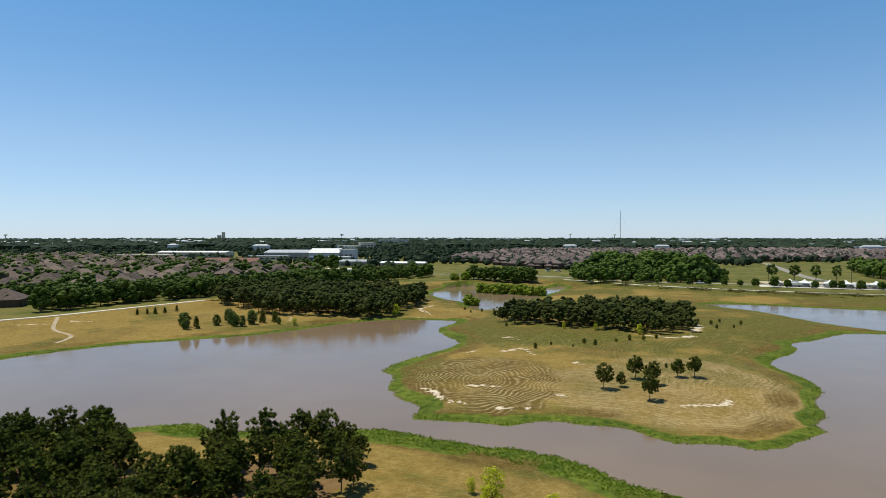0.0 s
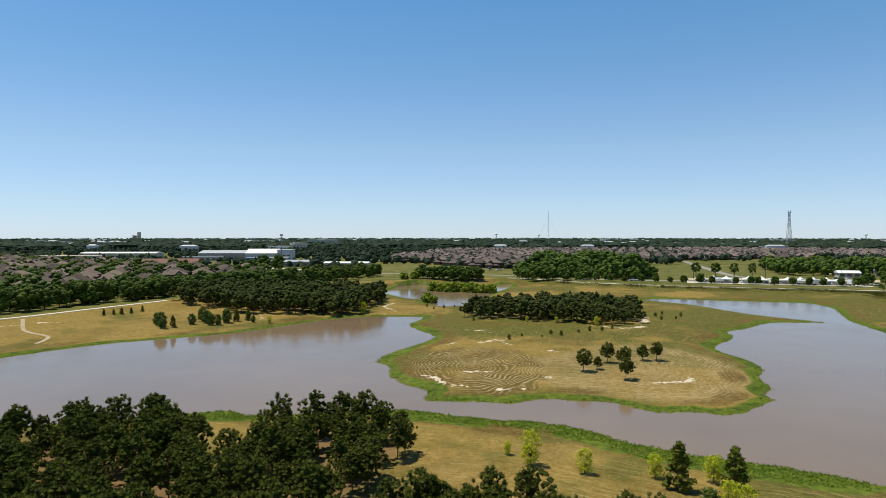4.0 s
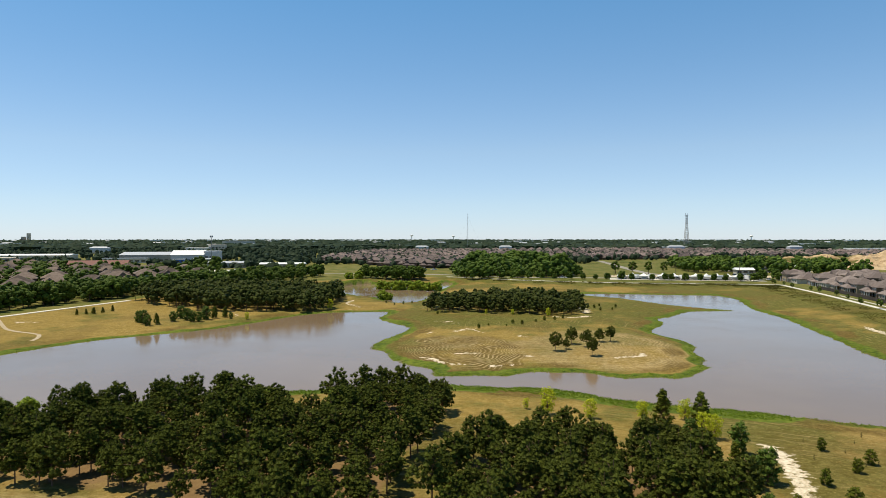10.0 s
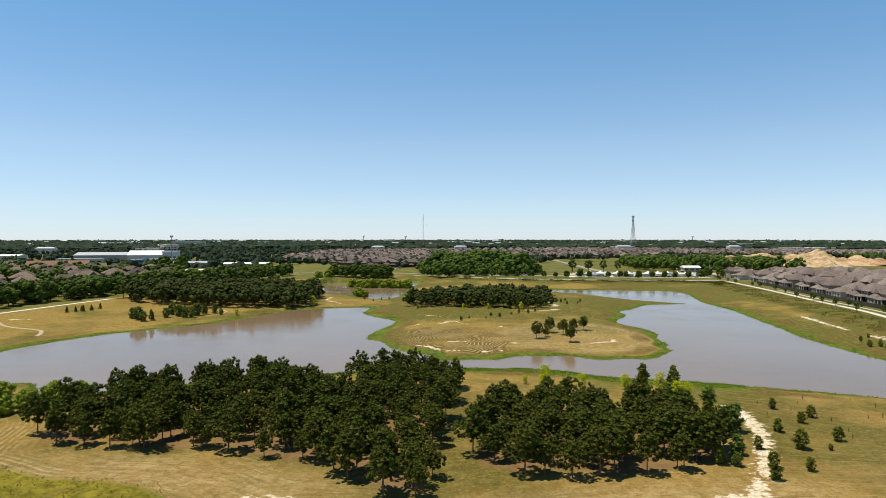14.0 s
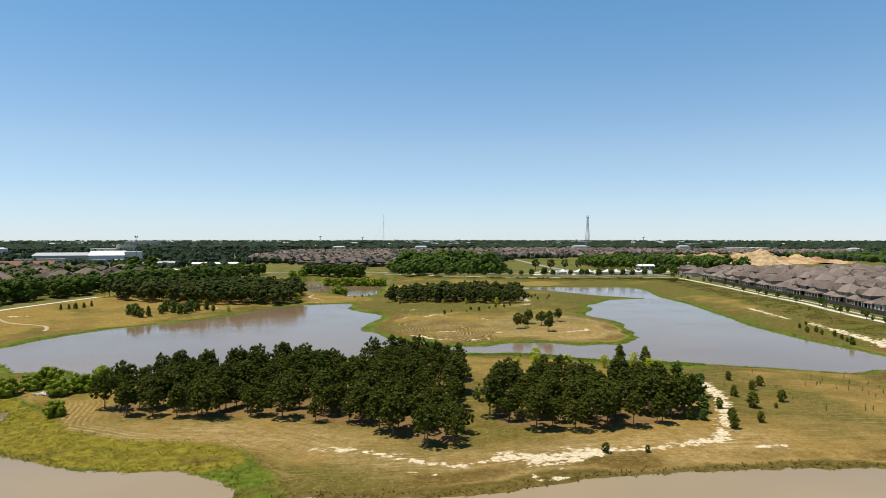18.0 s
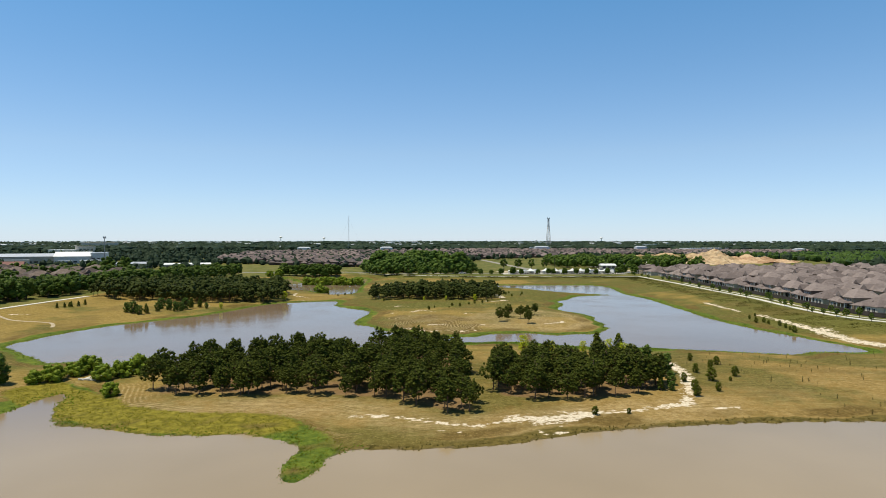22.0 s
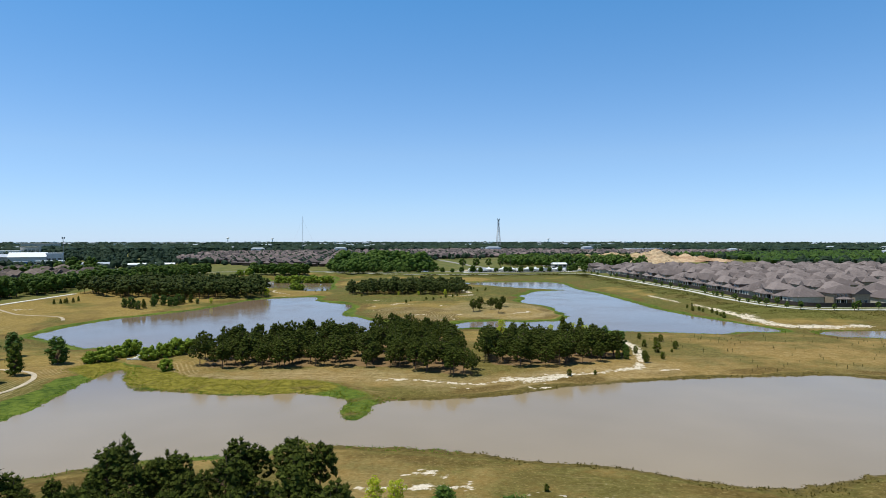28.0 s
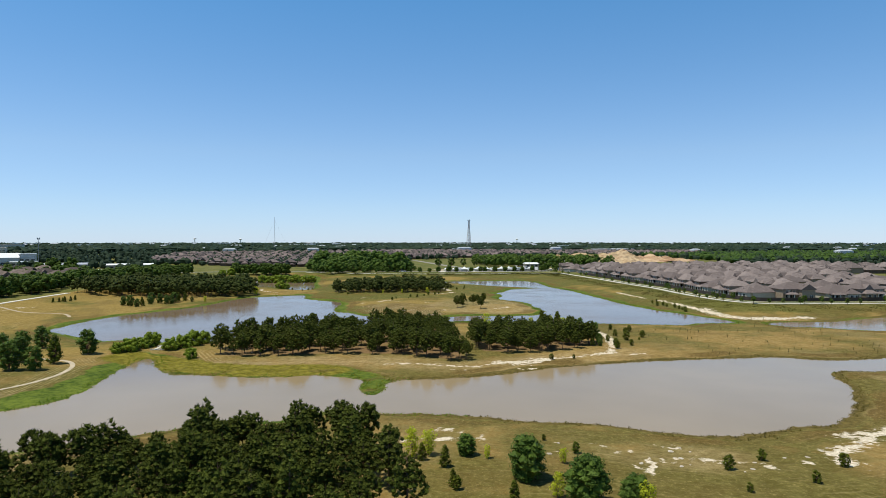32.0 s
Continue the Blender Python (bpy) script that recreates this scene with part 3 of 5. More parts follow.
ground = build_ground()
wb = bmesh.new()
bmesh.ops.create_grid(wb, x_segments=2, y_segments=2, size=1)
bmesh.ops.scale(wb, vec=(300, 330, 1), verts=wb.verts)
bmesh.ops.translate(wb, vec=(0, 160, 0), verts=wb.verts)
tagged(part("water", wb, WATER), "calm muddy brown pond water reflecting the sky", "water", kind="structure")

# ---- trees ----


def tube(bm, a, b, ra, rb, sides=6):
    a, b = Vector(a), Vector(b)
    q = (b - a).to_track_quat("Z", "Y")
    rings = [[bm.verts.new(p + q @ Vector((r * math.cos(6.2832 * i / sides), r * math.sin(6.2832 * i / sides), 0))) for i in range(sides)] for p, r in ((a, ra), (b, rb))]
    for i in range(sides):
        bm.faces.new((rings[0][i], rings[0][(i + 1) % sides], rings[1][(i + 1) % sides], rings[1][i]))
    bm.faces.new(rings[1])


class Soup:
    """Loose triangles for foliage."""

    def __init__(self, seed):
        self.v, self.f, self.r = [], [], random.Random(seed)

    def unit(self):
        z, a = self.r.uniform(-1, 1), self.r.uniform(0, 6.2832)
        s = math.sqrt(1 - z * z)
        return Vector((s * math.cos(a), s * math.sin(a), z))

    def tuft(self, p, out, n, length, width):
        for _ in range(n):
            d = (self.unit() + out * 0.8).normalized()
            s = d.cross(self.unit()).normalized() * width
            i = len(self.v)
            self.v += [p - s, p + s, p + d * length * self.r.uniform(0.6, 1.2)]
            self.f.append((i, i + 1, i + 2))

    def leaf(self, p, size, out):
        face = (out + self.unit() * 0.75).normalized()
        d = face.cross(self.unit()).normalized()
        s = d.cross(face).normalized() * size * 0.6
        d *= size
        i = len(self.v)
        self.v += [p - d * 0.5, p + s, p + d * 0.6, p - s]
        self.f.append((i, i + 1, i + 2, i + 3))

    def lump(self, c, rx, rz, rough=0.22, fine=False):
        """A rough many-sided mass of foliage."""
        base, faces = ICO if fine else OCTA
        i = len(self.v)
        turn_ = self.r.uniform(0, 6.2832)
        ca, sa = math.cos(turn_), math.sin(turn_)
        for x, y, z in base:
            k = 1 + self.r.uniform(-rough, rough)
            self.v.append(Vector((c.x + (x * ca - y * sa) * rx * k, c.y + (x * sa + y * ca) * rx * k, c.z + z * rz * k)))
        self.f += [tuple(i + j for j in f) for f in faces]

    def mesh(self, name, material, parent):
        ob = sheet(name, [tuple(v) for v in self.v], self.f, material)
        ob.parent = parent
        return ob


def ball_shape(level):
    bm = bmesh.new()
    bmesh.ops.create_icosphere(bm, subdivisions=level, radius=1)
    out = [tuple(v.co) for v in bm.verts], [tuple(v.index for v in f.verts) for f in bm.faces]
    bm.free()
    return out


ICO = ball_shape(1)
OCTA = [(1, 0, 0), (0, 1, 0), (-1, 0, 0), (0, -1, 0), (0, 0, 1), (0, 0, -1)], [(0, 1, 4), (1, 2, 4), (2, 3, 4), (3, 0, 4), (1, 0, 5), (2, 1, 5), (3, 2, 5), (0, 3, 5)]


def pine(seed, h, material, low=0.26, wide=0.30, bunches=160, spikes=11, far=False, fat=1.0, label="tall dark green pine with a bare reddish trunk"):
    """A pine of height h: bare trunk and a rounded, lobed crown filled with bunches of needles."""
    tree = thing("pine_tree", label, "tree")
    s = Soup(seed)
    r = s.r
    bm = bmesh.new()
    lean = Vector((r.uniform(-0.03, 0.03), r.uniform(-0.03, 0.03), 1)) * h
    n = 3 if far else 5
    for i in range(n):
        tube(bm, lean * (i / n) * 0.95 - Vector((0, 0, 0.15 if i == 0 else 0)), lean * ((i + 1) / n) * 0.95, h * 0.017 * (1 - i / n * 0.85), h * 0.017 * (1 - (i + 1) / n * 0.85), 4 if far else 6)
    lobes = [(s.unit(), r.uniform(0.10, 0.30)) for _ in range(9)]
    mid_, half = h * (low + 0.965) / 2, h * (0.965 - low) / 2
    for i in range(bunches):
        d = s.unit()
        swell = 0.80 + sum(k * max(0.0, d.dot(v) - 0.55) / 0.45 for v, k in lobes)
        t = swell * r.random() ** 0.36
        egg = 1.0 - 0.22 * d.z
        p = Vector((d.x * wide * h * t * egg, d.y * wide * h * t * egg, mid_ + d.z * half * min(t, 1.02)))
        p += lean * (p.z / h) - Vector((0, 0, p.z))
        rad = h * (r.uniform(0.075, 0.120) if far else r.uniform(0.040, 0.064) * fat)
        if far:
            s.lump(p, rad, rad * 0.85, 0.36, i % 2 == 0)
            continue
        if i % 4 == 0:
            tube(bm, lean * max(low * 0.9, p.z / h - 0.10), p, h * 0.0042, h * 0.0014, 3)
        s.lump(p, rad * 0.85, rad * 0.80, 0.32)
        for _ in range(spikes):
            d = (s.unit() + Vector((0, 0, 0.6))).normalized()
            side = d.cross(s.unit()).normalized() * rad * 0.13
            j = len(s.v)
            foot = p + d * rad * 0.4
            s.v += [foot - side, foot + side, p + d * rad * r.uniform(1.05, 1.7)]
            s.f.append((j, j + 1, j + 2))
    part("trunk", bm, BARK, tree)
    s.mesh("crown", material, tree)
    return tree


def broadleaf(seed, h, w, clumps, leaves, size, material, name="broadleaf_tree", label="round green broadleaf tree in full leaf", low=0.22, cone=0.0, core=0.8):
    """A leafy tree: forked trunk and an uneven crown of leaf clumps round darker hearts."""
    tree = thing(name, label, "tree")
    s = Soup(seed)
    r = s.r
    bm = bmesh.new()
    fork = Vector((r.uniform(-0.04, 0.04) * h, r.uniform(-0.04, 0.04) * h, h * (low + 0.12)))
    tube(bm, (0, 0, -0.15), fork, h * 0.026, h * 0.018)
    for i in range(clumps):
        u = (i + 0.5) / clumps
        z = h * (low + (0.93 - low) * u)
        fat = (1 - u) ** 0.55 if cone else math.sin(math.pi * (0.16 + 0.74 * u)) ** 0.7
        a = i * 2.4 + r.uniform(-0.5, 0.5)
        rad = w * 0.5 * fat * math.sqrt(r.uniform(0.12, 1.0)) * 0.85
        c = Vector((rad * math.cos(a), rad * math.sin(a), z))
        tube(bm, fork if z > fork.z else Vector((0, 0, z * 0.6)), c, h * 0.008, h * 0.003, 3)
        cr = w * r.uniform(0.13, 0.23) * (0.6 + 0.4 * fat)
        if core:
            s.lump(c, cr * core, cr * core * 0.8, 0.25, clumps < 24)
        for _ in range(leaves):
            d = s.unit()
            p = c + Vector((d.x, d.y, d.z * 0.8)) * cr * r.uniform(0.75, 1.12)
            s.leaf(p, size * r.uniform(0.6, 1.2), d + Vector((0, 0, 0.35)))
    part("trunk", bm, BARK, tree)
    s.mesh("crown", material, tree)
    return tree


def place(models, x, y, scale, group, rng, tilt=1.5, z=None, label=""):
    """A copy of one of the models, set on the ground."""
    src = rng.choice(models)
    z = height(x, y) if z is None else z
    m = pose(x, y, z, rng.uniform(-tilt, tilt), rng.uniform(-tilt, tilt), rng.uniform(0, 360))
    ob = copy_thing(src, m)
    s = scale * src["unit"] if "unit" in src else scale
    ob.scale = (s * rng.uniform(0.92, 1.1), s * rng.uniform(0.92, 1.1), s)
    return tagged(ob, label, group=group)


def spread(area, gap, rng, jitter=0.42, warp=0.0):
    """Places about one gap apart within an outline."""
    lo, hi = area.min(0), area.max(0)
    pts = []
    j = 0
    y = lo[1]
    while y < hi[1]:
        x = lo[0] + (gap / 2 if j % 2 else 0)
        while x < hi[0]:
            pts.append((x + rng.uniform(-jitter, jitter) * gap, y + rng.uniform(-jitter, jitter) * gap))
            x += gap
        y += gap * 0.87
        j += 1
    P = np.array(pts)
    return P[inside(P, area)]


def clear(models):
    for ob in models:
        for o in (*ob.children_recursive, ob):
            bpy.data.objects.remove(o)



# ---- woods and groves ----
rng = random.Random(7)


ARRAYS = {}


def arrays(ob):
    if ob.data.name not in ARRAYS:
        v = np.empty(len(ob.data.vertices) * 3)
        ob.data.vertices.foreach_get("co", v)
        ARRAYS[ob.data.name] = (v.reshape(-1, 3), [tuple(p.vertices) for p in ob.data.polygons])
    return ARRAYS[ob.data.name]


def wood(name, models, spots, size, materials, label, vary=(0.8, 1.12), category="trees"):
    """The many trees of a wood joined into one object."""
    V, F, M, base = [], [], [], 0
    for x, y in spots:
        src = rng.choice(models)
        a, k = rng.uniform(0, 6.2832), size * rng.uniform(*vary)
        z, c, s = height(x, y), math.cos(a) * k, math.sin(a) * k
        for child in src.children:
            v, f = arrays(child)
            V.append(np.stack([v[:, 0] * c - v[:, 1] * s + x, v[:, 0] * s + v[:, 1] * c + y, v[:, 2] * k + z], 1))
            F += [tuple(i + base for i in p) for p in f]
            M.append(np.full(len(f), 1 if child.name.startswith("trunk") else 0))
            base += len(v)
    me = bpy.data.meshes.new(name)
    me.from_pydata(np.concatenate(V).tolist(), [], F)
    for m in materials:
        me.materials.append(m)
    me.polygons.foreach_set("material_index", np.concatenate(M).astype(np.int32))
    return tagged(new(name, me), label, category, kind="stuff")


stout_pines = [pine(30 + i, 5.4, PINE, low=0.24, wide=0.36, bunches=190, fat=1.1) for i in range(3)]
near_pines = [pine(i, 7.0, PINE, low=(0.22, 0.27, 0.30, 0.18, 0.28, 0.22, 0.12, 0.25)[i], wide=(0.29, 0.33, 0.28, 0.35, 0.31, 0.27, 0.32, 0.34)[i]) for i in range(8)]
small_pines = [pine(20 + i, 7.0, PINE_FAR, low=0.20, wide=0.31, bunches=34, far=True) for i in range(6)]
NEAR_GROVE = np.array([(-138, -33), (-104, -28), (-92, -29), (-85, -31), (-80.5, -38), (-80.5, -47), (-83, -60), (-88, -68), (-138, -60)], float)
for area, gap, size, group in ((PINE_GROUNDS[0], 4.2, 0.91, "pines on the peninsula"), (PINE_GROUNDS[1], 3.95, 0.92, "pines on the peninsula"), (NEAR_GROVE, 4.15, 0.93, "pines by the near shore")):
    spots_ = spread(area, gap, rng)
    hidden = (spots_[:, 1] > 59) & (spots_[:, 0] < -33) if area is PINE_GROUNDS[0] else np.zeros(len(spots_), bool)
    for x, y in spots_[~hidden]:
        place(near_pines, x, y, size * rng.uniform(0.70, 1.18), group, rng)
    if hidden.any():
        wood("pine_grove_back", near_pines, spots_[hidden], size, (PINE, BARK), "tall dark pines at the back of the peninsula grove", (0.74, 1.2))
ISLAND_WOOD = smooth_line([(-26, 223), (-10, 216), (14, 209), (24, 205), (36, 212), (41, 232), (36, 248), (10, 254), (-20, 244)], 3, True)
WEST_WOOD = smooth_line([(-158, 257), (-129, 241), (-117, 228), (-91, 231), (-80, 231), (-68, 240), (-66, 275), (-72, 300), (-110, 310), (-145, 290)], 3, True)
wood("pine_wood_island", small_pines, spread(ISLAND_WOOD, 4.1, rng), 1.04, (PINE_FAR, BARK), "dense grove of dark green pines on the island meadow", (0.72, 1.14))
wood("pine_wood_west", small_pines, spread(WEST_WOOD, 4.5, rng), 1.2, (PINE_FAR, BARK), "dense grove of dark green pines on the far bank", (0.72, 1.14))

oaks_low = [broadleaf(45 + i, 8.0, 7.8, 17, 7, 0.80, OAK, core=1.0) for i in range(6)]
oaks = [broadleaf(40 + i, 8.0, 7.5, 23, 30, 0.42, OAK, core=0.95) for i in range(5)]
garden_oaks = [broadleaf(140 + i, 7.5, 8.5, 9, 3, 1.2, OAK, core=1.05) for i in range(5)]
street_oaks = [broadleaf(150 + i, 8.0, 5.0, 18, 14, 0.40, OAK, core=0.9, low=0.34) for i in range(3)]
slips = [broadleaf(90 + i, 1.1, 0.36, 8, 10, 0.10, SCRUB, "sapling", "tiny staked sapling on the dry field", 0.08, core=0.6) for i in range(3)]
shrubs = [broadleaf(50 + i, 2.0, 1.5, 26, 26, 0.13, SHRUB, "shrub", "low dark green shrub on the dry meadow", 0.05, core=0.8) for i in range(4)]
firs = [broadleaf(60 + i, 5.0, 3.0, 40, 22, 0.22, SHRUB, "young_tree", "young conical dark green tree on the meadow", 0.06, 1.0, core=0.8) for i in range(4)]
limes = [broadleaf(70 + i, 4.2, 2.7, 26, 40, 0.18, LIME, "young_tree", "young yellow-green tree in fresh leaf", 0.10, core=0.35) for i in range(3)]
ovals = [broadleaf(160 + i, 5.0, 3.5, 38, 24, 0.24, OAK_BRIGHT, "young_tree", "young rounded green tree on the meadow", 0.06, core=0.8) for i in range(3)]
cedars = [broadleaf(65 + i, 5.0, 4.5, 76, 56, 0.18, OAK_BRIGHT, "cedar_tree", "dense rounded dark green tree on the dry meadow", 0.02, core=0.8) for i in range(2)]
willows = [broadleaf(80 + i, 3.0, 4.2, 22, 40, 0.24, LUSH, "bush", "spreading bright green waterside bush", 0.05, core=0.85) for i in range(3)]

# island trees, shore bushes, shrubs along the sandy track
for x, y, k in ((6, 131, 0.9), (9.5, 133, 0.55), (13, 141, 0.85), (14, 124, 0.86), (16, 136, 0.85), (22, 144.5, 0.72), (25.5, 145, 0.8)):
    place(stout_pines, x, y, k * 1.08, "pines in the middle of the island", rng, label="lone stout dark pine on the mown island")
for x, y, k in ((-67.5, 240, 1.15), (-95, 208, 0.7), (20, 204, 0.8), (7, 209, 0.55), (-3, 212, 0.5)):
    place(limes, x, y, k, "shore trees", rng, label="light green bushy tree at the water's edge")
for x, y, k in ((27, 51, 1.0), (19, 38, 1.1), (17, 30, 1.5), (26, 42, 1.0), (30, 45, 1.1), (25, 32.5, 1.15), (12.5, 22, 0.95), (8.5, 24, 1.1), (6, 20, 1.2), (-19, 14, 0.8), (-13, 13, 0.55), (11, 31, 1.0), (21, 29, 0.5),
                (-40, -63, 1.0), (-33, -62, 0.85), (-25, -68, 0.95), (-34, -71, 0.8), (-55, -50, 0.85), (-76, -56, 0.9), (-56, -43, 0.5), (-44, -70, 0.6)):
    place(shrubs, x, y, k, "shrubs on the meadow", rng)
for x, y, k in ((101, 117, 0.8), (97, 109, 1.0), (99.5, 108, 0.9), (98, 104, 0.8), (99, 100, 1.0), (97, 95, 0.9), (93, 87, 1.2), (103, 112, 0.6), (106, 120, 0.7), (95, 91, 0.7)):
    place(shrubs, x, y, k, "shrubs along the sandy cut", rng, label="small dark shrub beside the eroded sandy bank")
for x, y, k in ((9, 65, 1.25), (16, 66.5, 1.1), (2, 26, 0.6), (11, 45, 0.7), (-71.3, -61.7, 0.5), (-74.3, -48.3, 0.6), (-76.2, -44.7, 0.5), (-76, -55, 0.45)):
    place(firs, x, y, k, "young trees on the near land", rng)
for x, y, k in ((14, 50, 0.95), (12, 39, 0.95), (9, 37.5, 0.85), (6.5, 29, 0.6), (4, 25, 0.4), (10, 57, 0.7)):
    place(ovals, x, y, k, "young trees on the near land", rng, label="young rounded green tree beside the pines")
for x, y, k in ((-66.4, -56.1, 1.1), (-63.9, -65.4, 1.1), (-60, -69, 0.8), (-69.7, -45, 0.6)):
    place(cedars, x, y, k, "young trees on the near land", rng)
for x, y, k in ((-9, 72, 1.2), (-2, 69.5, 0.85), (7, 69, 0.8), (14, 68, 0.9), (12.5, 58, 1.0), (14, 57, 0.95), (6, 47, 0.7), (-77, -43, 1.0), (-74.6, -43, 0.9), (-67.6, -47.4, 0.45), (-66.2, -62.9, 0.75), (-60, -71, 0.9), (-59, -53, 0.5), (-12, 76, 0.5)):
    place(limes, x, y, k, "yellow-green saplings", rng)
for x, y, k in ((-143, 48, 1.1), (-143, 59, 1.0), (-138, 47, 0.9), (-142, 81, 1.0), (-135, 54, 1.15), (-146, 76, 0.9), (-147, 60, 1.1), (-150, 50, 1.2), (-152, 66, 1.0), (-129, 66, 1.05)):
    place(firs[:1] + ovals, x, y, k * 1.3, "trees west of the near pond", rng, label="dark green tree beside the sandy footpath")
for x, y, k in ((-119, 68, 0.9), (-116, 72, 0.8), (-114, 75, 1.05), (-109, 66, 0.85), (-106, 68, 0.9), (-103, 72, 1.1), (-122, 66, 0.7), (-100, 76, 0.9), (-104, 50, 0.7)):
    place(willows, x, y, k * 1.3, "bushes by the culvert", rng)
for x, y, k in ((-130, 195, 1.0), (-124, 188, 0.9), (-122, 191, 1.0), (-119, 198, 0.9), (-119, 206, 1.15), (-112, 198, 1.0), (-109, 204, 1.2), (-107, 208, 1.1), (-104, 211, 1.0), (-127, 192, 1.2), (-115, 201, 1.1), (-110, 199, 0.9), (-101, 208, 0.6)):
    place(firs[:1] + ovals, x, y, k * 0.86, "young trees on the west bank", rng)
for x, y, k in ((-160, 212, 0.55), (-158, 215, 0.5), (-156, 217, 0.6), (-154, 220, 0.55), (-153, 226, 0.55), (-157, 218, 0.45)):
    place(firs, x, y, k * 0.9, "row of saplings by the trail", rng)
for x, y in spread(np.array([(-175, 345), (-122, 345), (-98, 425), (-97, 455), (-128, 470), (-150, 400)], float), 8.5, rng):
    place(oaks, x, y, rng.uniform(0.75, 1.15), "trees behind the west pines", rng, label="green broadleaf tree behind the pine wood")
for x, y, k in ((-50, 357, 1.5), (-45, 354, 1.4), (-40, 350, 1.6), (-34, 352, 1.5), (-28, 348, 1.6), (-22, 346, 1.3), (-17, 344, 1.2), (-38, 358, 1.3), (-30, 358, 1.2), (-47, 291, 1.1), (-44, 288, 0.9), (-75, 405, 1.0), (-68, 408, 1.2)):
    place(willows, x, y, k * 1.5, "bushes in the back pond", rng, label="green willow bush on an islet of the back pond")
for x, y, k in ((-10, 174, 1.0), (3, 184, 0.9), (6, 182, 1.0), (16, 192, 1.1), (20, 193, 0.9), (40, 226, 0.8), (46, 232, 1.0), (46, 223, 0.9), (56, 234, 1.0), (37, 237, 0.8), (21, 154, 0.7), (-6, 180, 0.6), (-22, 215, 0.9), (24, 197, 0.8), (50, 238, 0.8),
                (52, 226, 0.7), (43, 238, 0.8), (-40, 252, 0.7), (-36, 255, 0.9), (-32, 262, 0.7), (-44, 262, 0.8), (12, 188, 0.7), (0, 178, 0.5)):
    place(shrubs, x, y, k * 0.8, "saplings on the island meadow", rng, label="tiny dark sapling on the island meadow")
for _ in range(170):
    x, y = rng.uniform(22, 108), rng.uniform(-14, 58)
    if shore_dist(np.array([[x, y]]))[0] > 3:
        place(slips, x, y, rng.uniform(0.45, 1.0), "saplings on the east field", rng, label="tiny staked sapling on the dry field")

# tree belts round the levee
west_belt = spread(np.array([(-345, 100), (-245, 152), (-204, 190), (-192, 212), (-184, 236), (-172, 262), (-166, 300), (-130, 345), (-150, 370), (-200, 330), (-225, 270), (-260, 215), (-345, 150)], float), 6.4, rng)
west_belt = west_belt[(np.hypot(west_belt[:, 0] + 229, west_belt[:, 1] - 222) > 14) & (line_dist(west_belt, np.array([(-229.0, 222.0), (-203.0, 197.0)])) > 10.5)]
deep = line_dist(west_belt, smooth_line(LEFT_TRAIL, 3)) > 24
wood("tree_belt_west", oaks_low, west_belt[deep], 0.9, (OAK, BARK), "dense green belt of broadleaf trees behind the west trail", (0.7, 1.2))
for x, y in west_belt[~deep]:
    place(oaks, x, y, rng.uniform(0.8, 1.35), "tree belt along the west trail", rng, label="dense green broadleaf tree behind the west trail")
wood("woods_north", oaks_low, spread(np.array([(0, 412), (16, 392), (58, 402), (94, 418), (104, 450), (95, 540), (40, 545), (-2, 450)], float), 8.5, rng, 0.7), 0.95, (OAK_BRIGHT, BARK), "green broadleaf woods beyond the back road", (0.5, 1.5))
wood("woods_north_tall", oaks, np.concatenate([spread(np.array(p_, float), 11.5, rng, 0.7) for p_ in ([(14, 425), (48, 422), (52, 470), (90, 545), (30, 545), (8, 470)], [(66, 418), (94, 424), (98, 470), (62, 480)])]), 1.75, (OAK_BRIGHT, BARK), "tall old broadleaf trees in the woods beyond the road", (0.75, 1.3))
wood("woods_lot", oaks_low, spread(np.array([(196, 470), (250, 432), (330, 440), (345, 520), (300, 585), (215, 575)], float), 11.0, rng, 0.6), 1.1, (OAK_BRIGHT, BARK), "loose green trees beside the vacant lot", (0.5, 1.4))
for x, y in spread(np.array([(-70, 408), (-27, 400), (-25, 413), (-68, 422)], float), 5.6, rng):
    place(oaks, x, y, rng.uniform(0.9, 1.2), "tree group behind the back pond", rng)
for x, y, k in ((99.4, 385, 0.62), (108.7, 383.4, 0.8), (115, 382, 0.6), (128, 379, 0.55), (136, 377.3, 0.62), (140, 376.5, 0.6), (148.5, 374.6, 0.66), (157.6, 372.7, 0.6), (166, 370.8, 0.62), (173, 369.3, 0.6), (182, 367.3, 0.66), (190, 366, 0.7),
                (92, 387, 0.5), (84, 389, 0.6), (76, 392, 0.66), (66, 396, 0.5), (58, 398, 0.62), (197, 372, 0.7), (203, 379, 0.9), (209, 370, 0.7), (216, 384, 0.9)):
    place(oaks, x, y, k, "street trees on the back road", rng, label="small clipped street tree by the road")
for x, y in ((127.4, 454), (139.7, 451), (151.7, 448.6), (163, 446)):
    place(street_oaks, x, y, 1.3, "tall trees by the vacant lot", rng, label="tall slender tree with a dark round crown")
for x, y, k in ((-204, 496, 1.7), (-190, 490, 1.7), (-216, 500, 1.2)):
    place(oaks, x, y, k, "old trees behind the pine wood", rng, label="big old dark green oak beside the parking lot")
for i in range(44):
    q = smooth_line(RIGHT_TRAIL, 8)
    p = q[min(len(q) - 2, 6 + int(i * (len(q) - 12) / 44))]
    place(street_oaks, p[0] - 3.2 + rng.uniform(-1, 6.5), p[1] - rng.uniform(0, 3), rng.uniform(0.30, 0.52), "young trees along the east trail", rng, label="thin young street tree beside the trail")

# ---- far woods ----


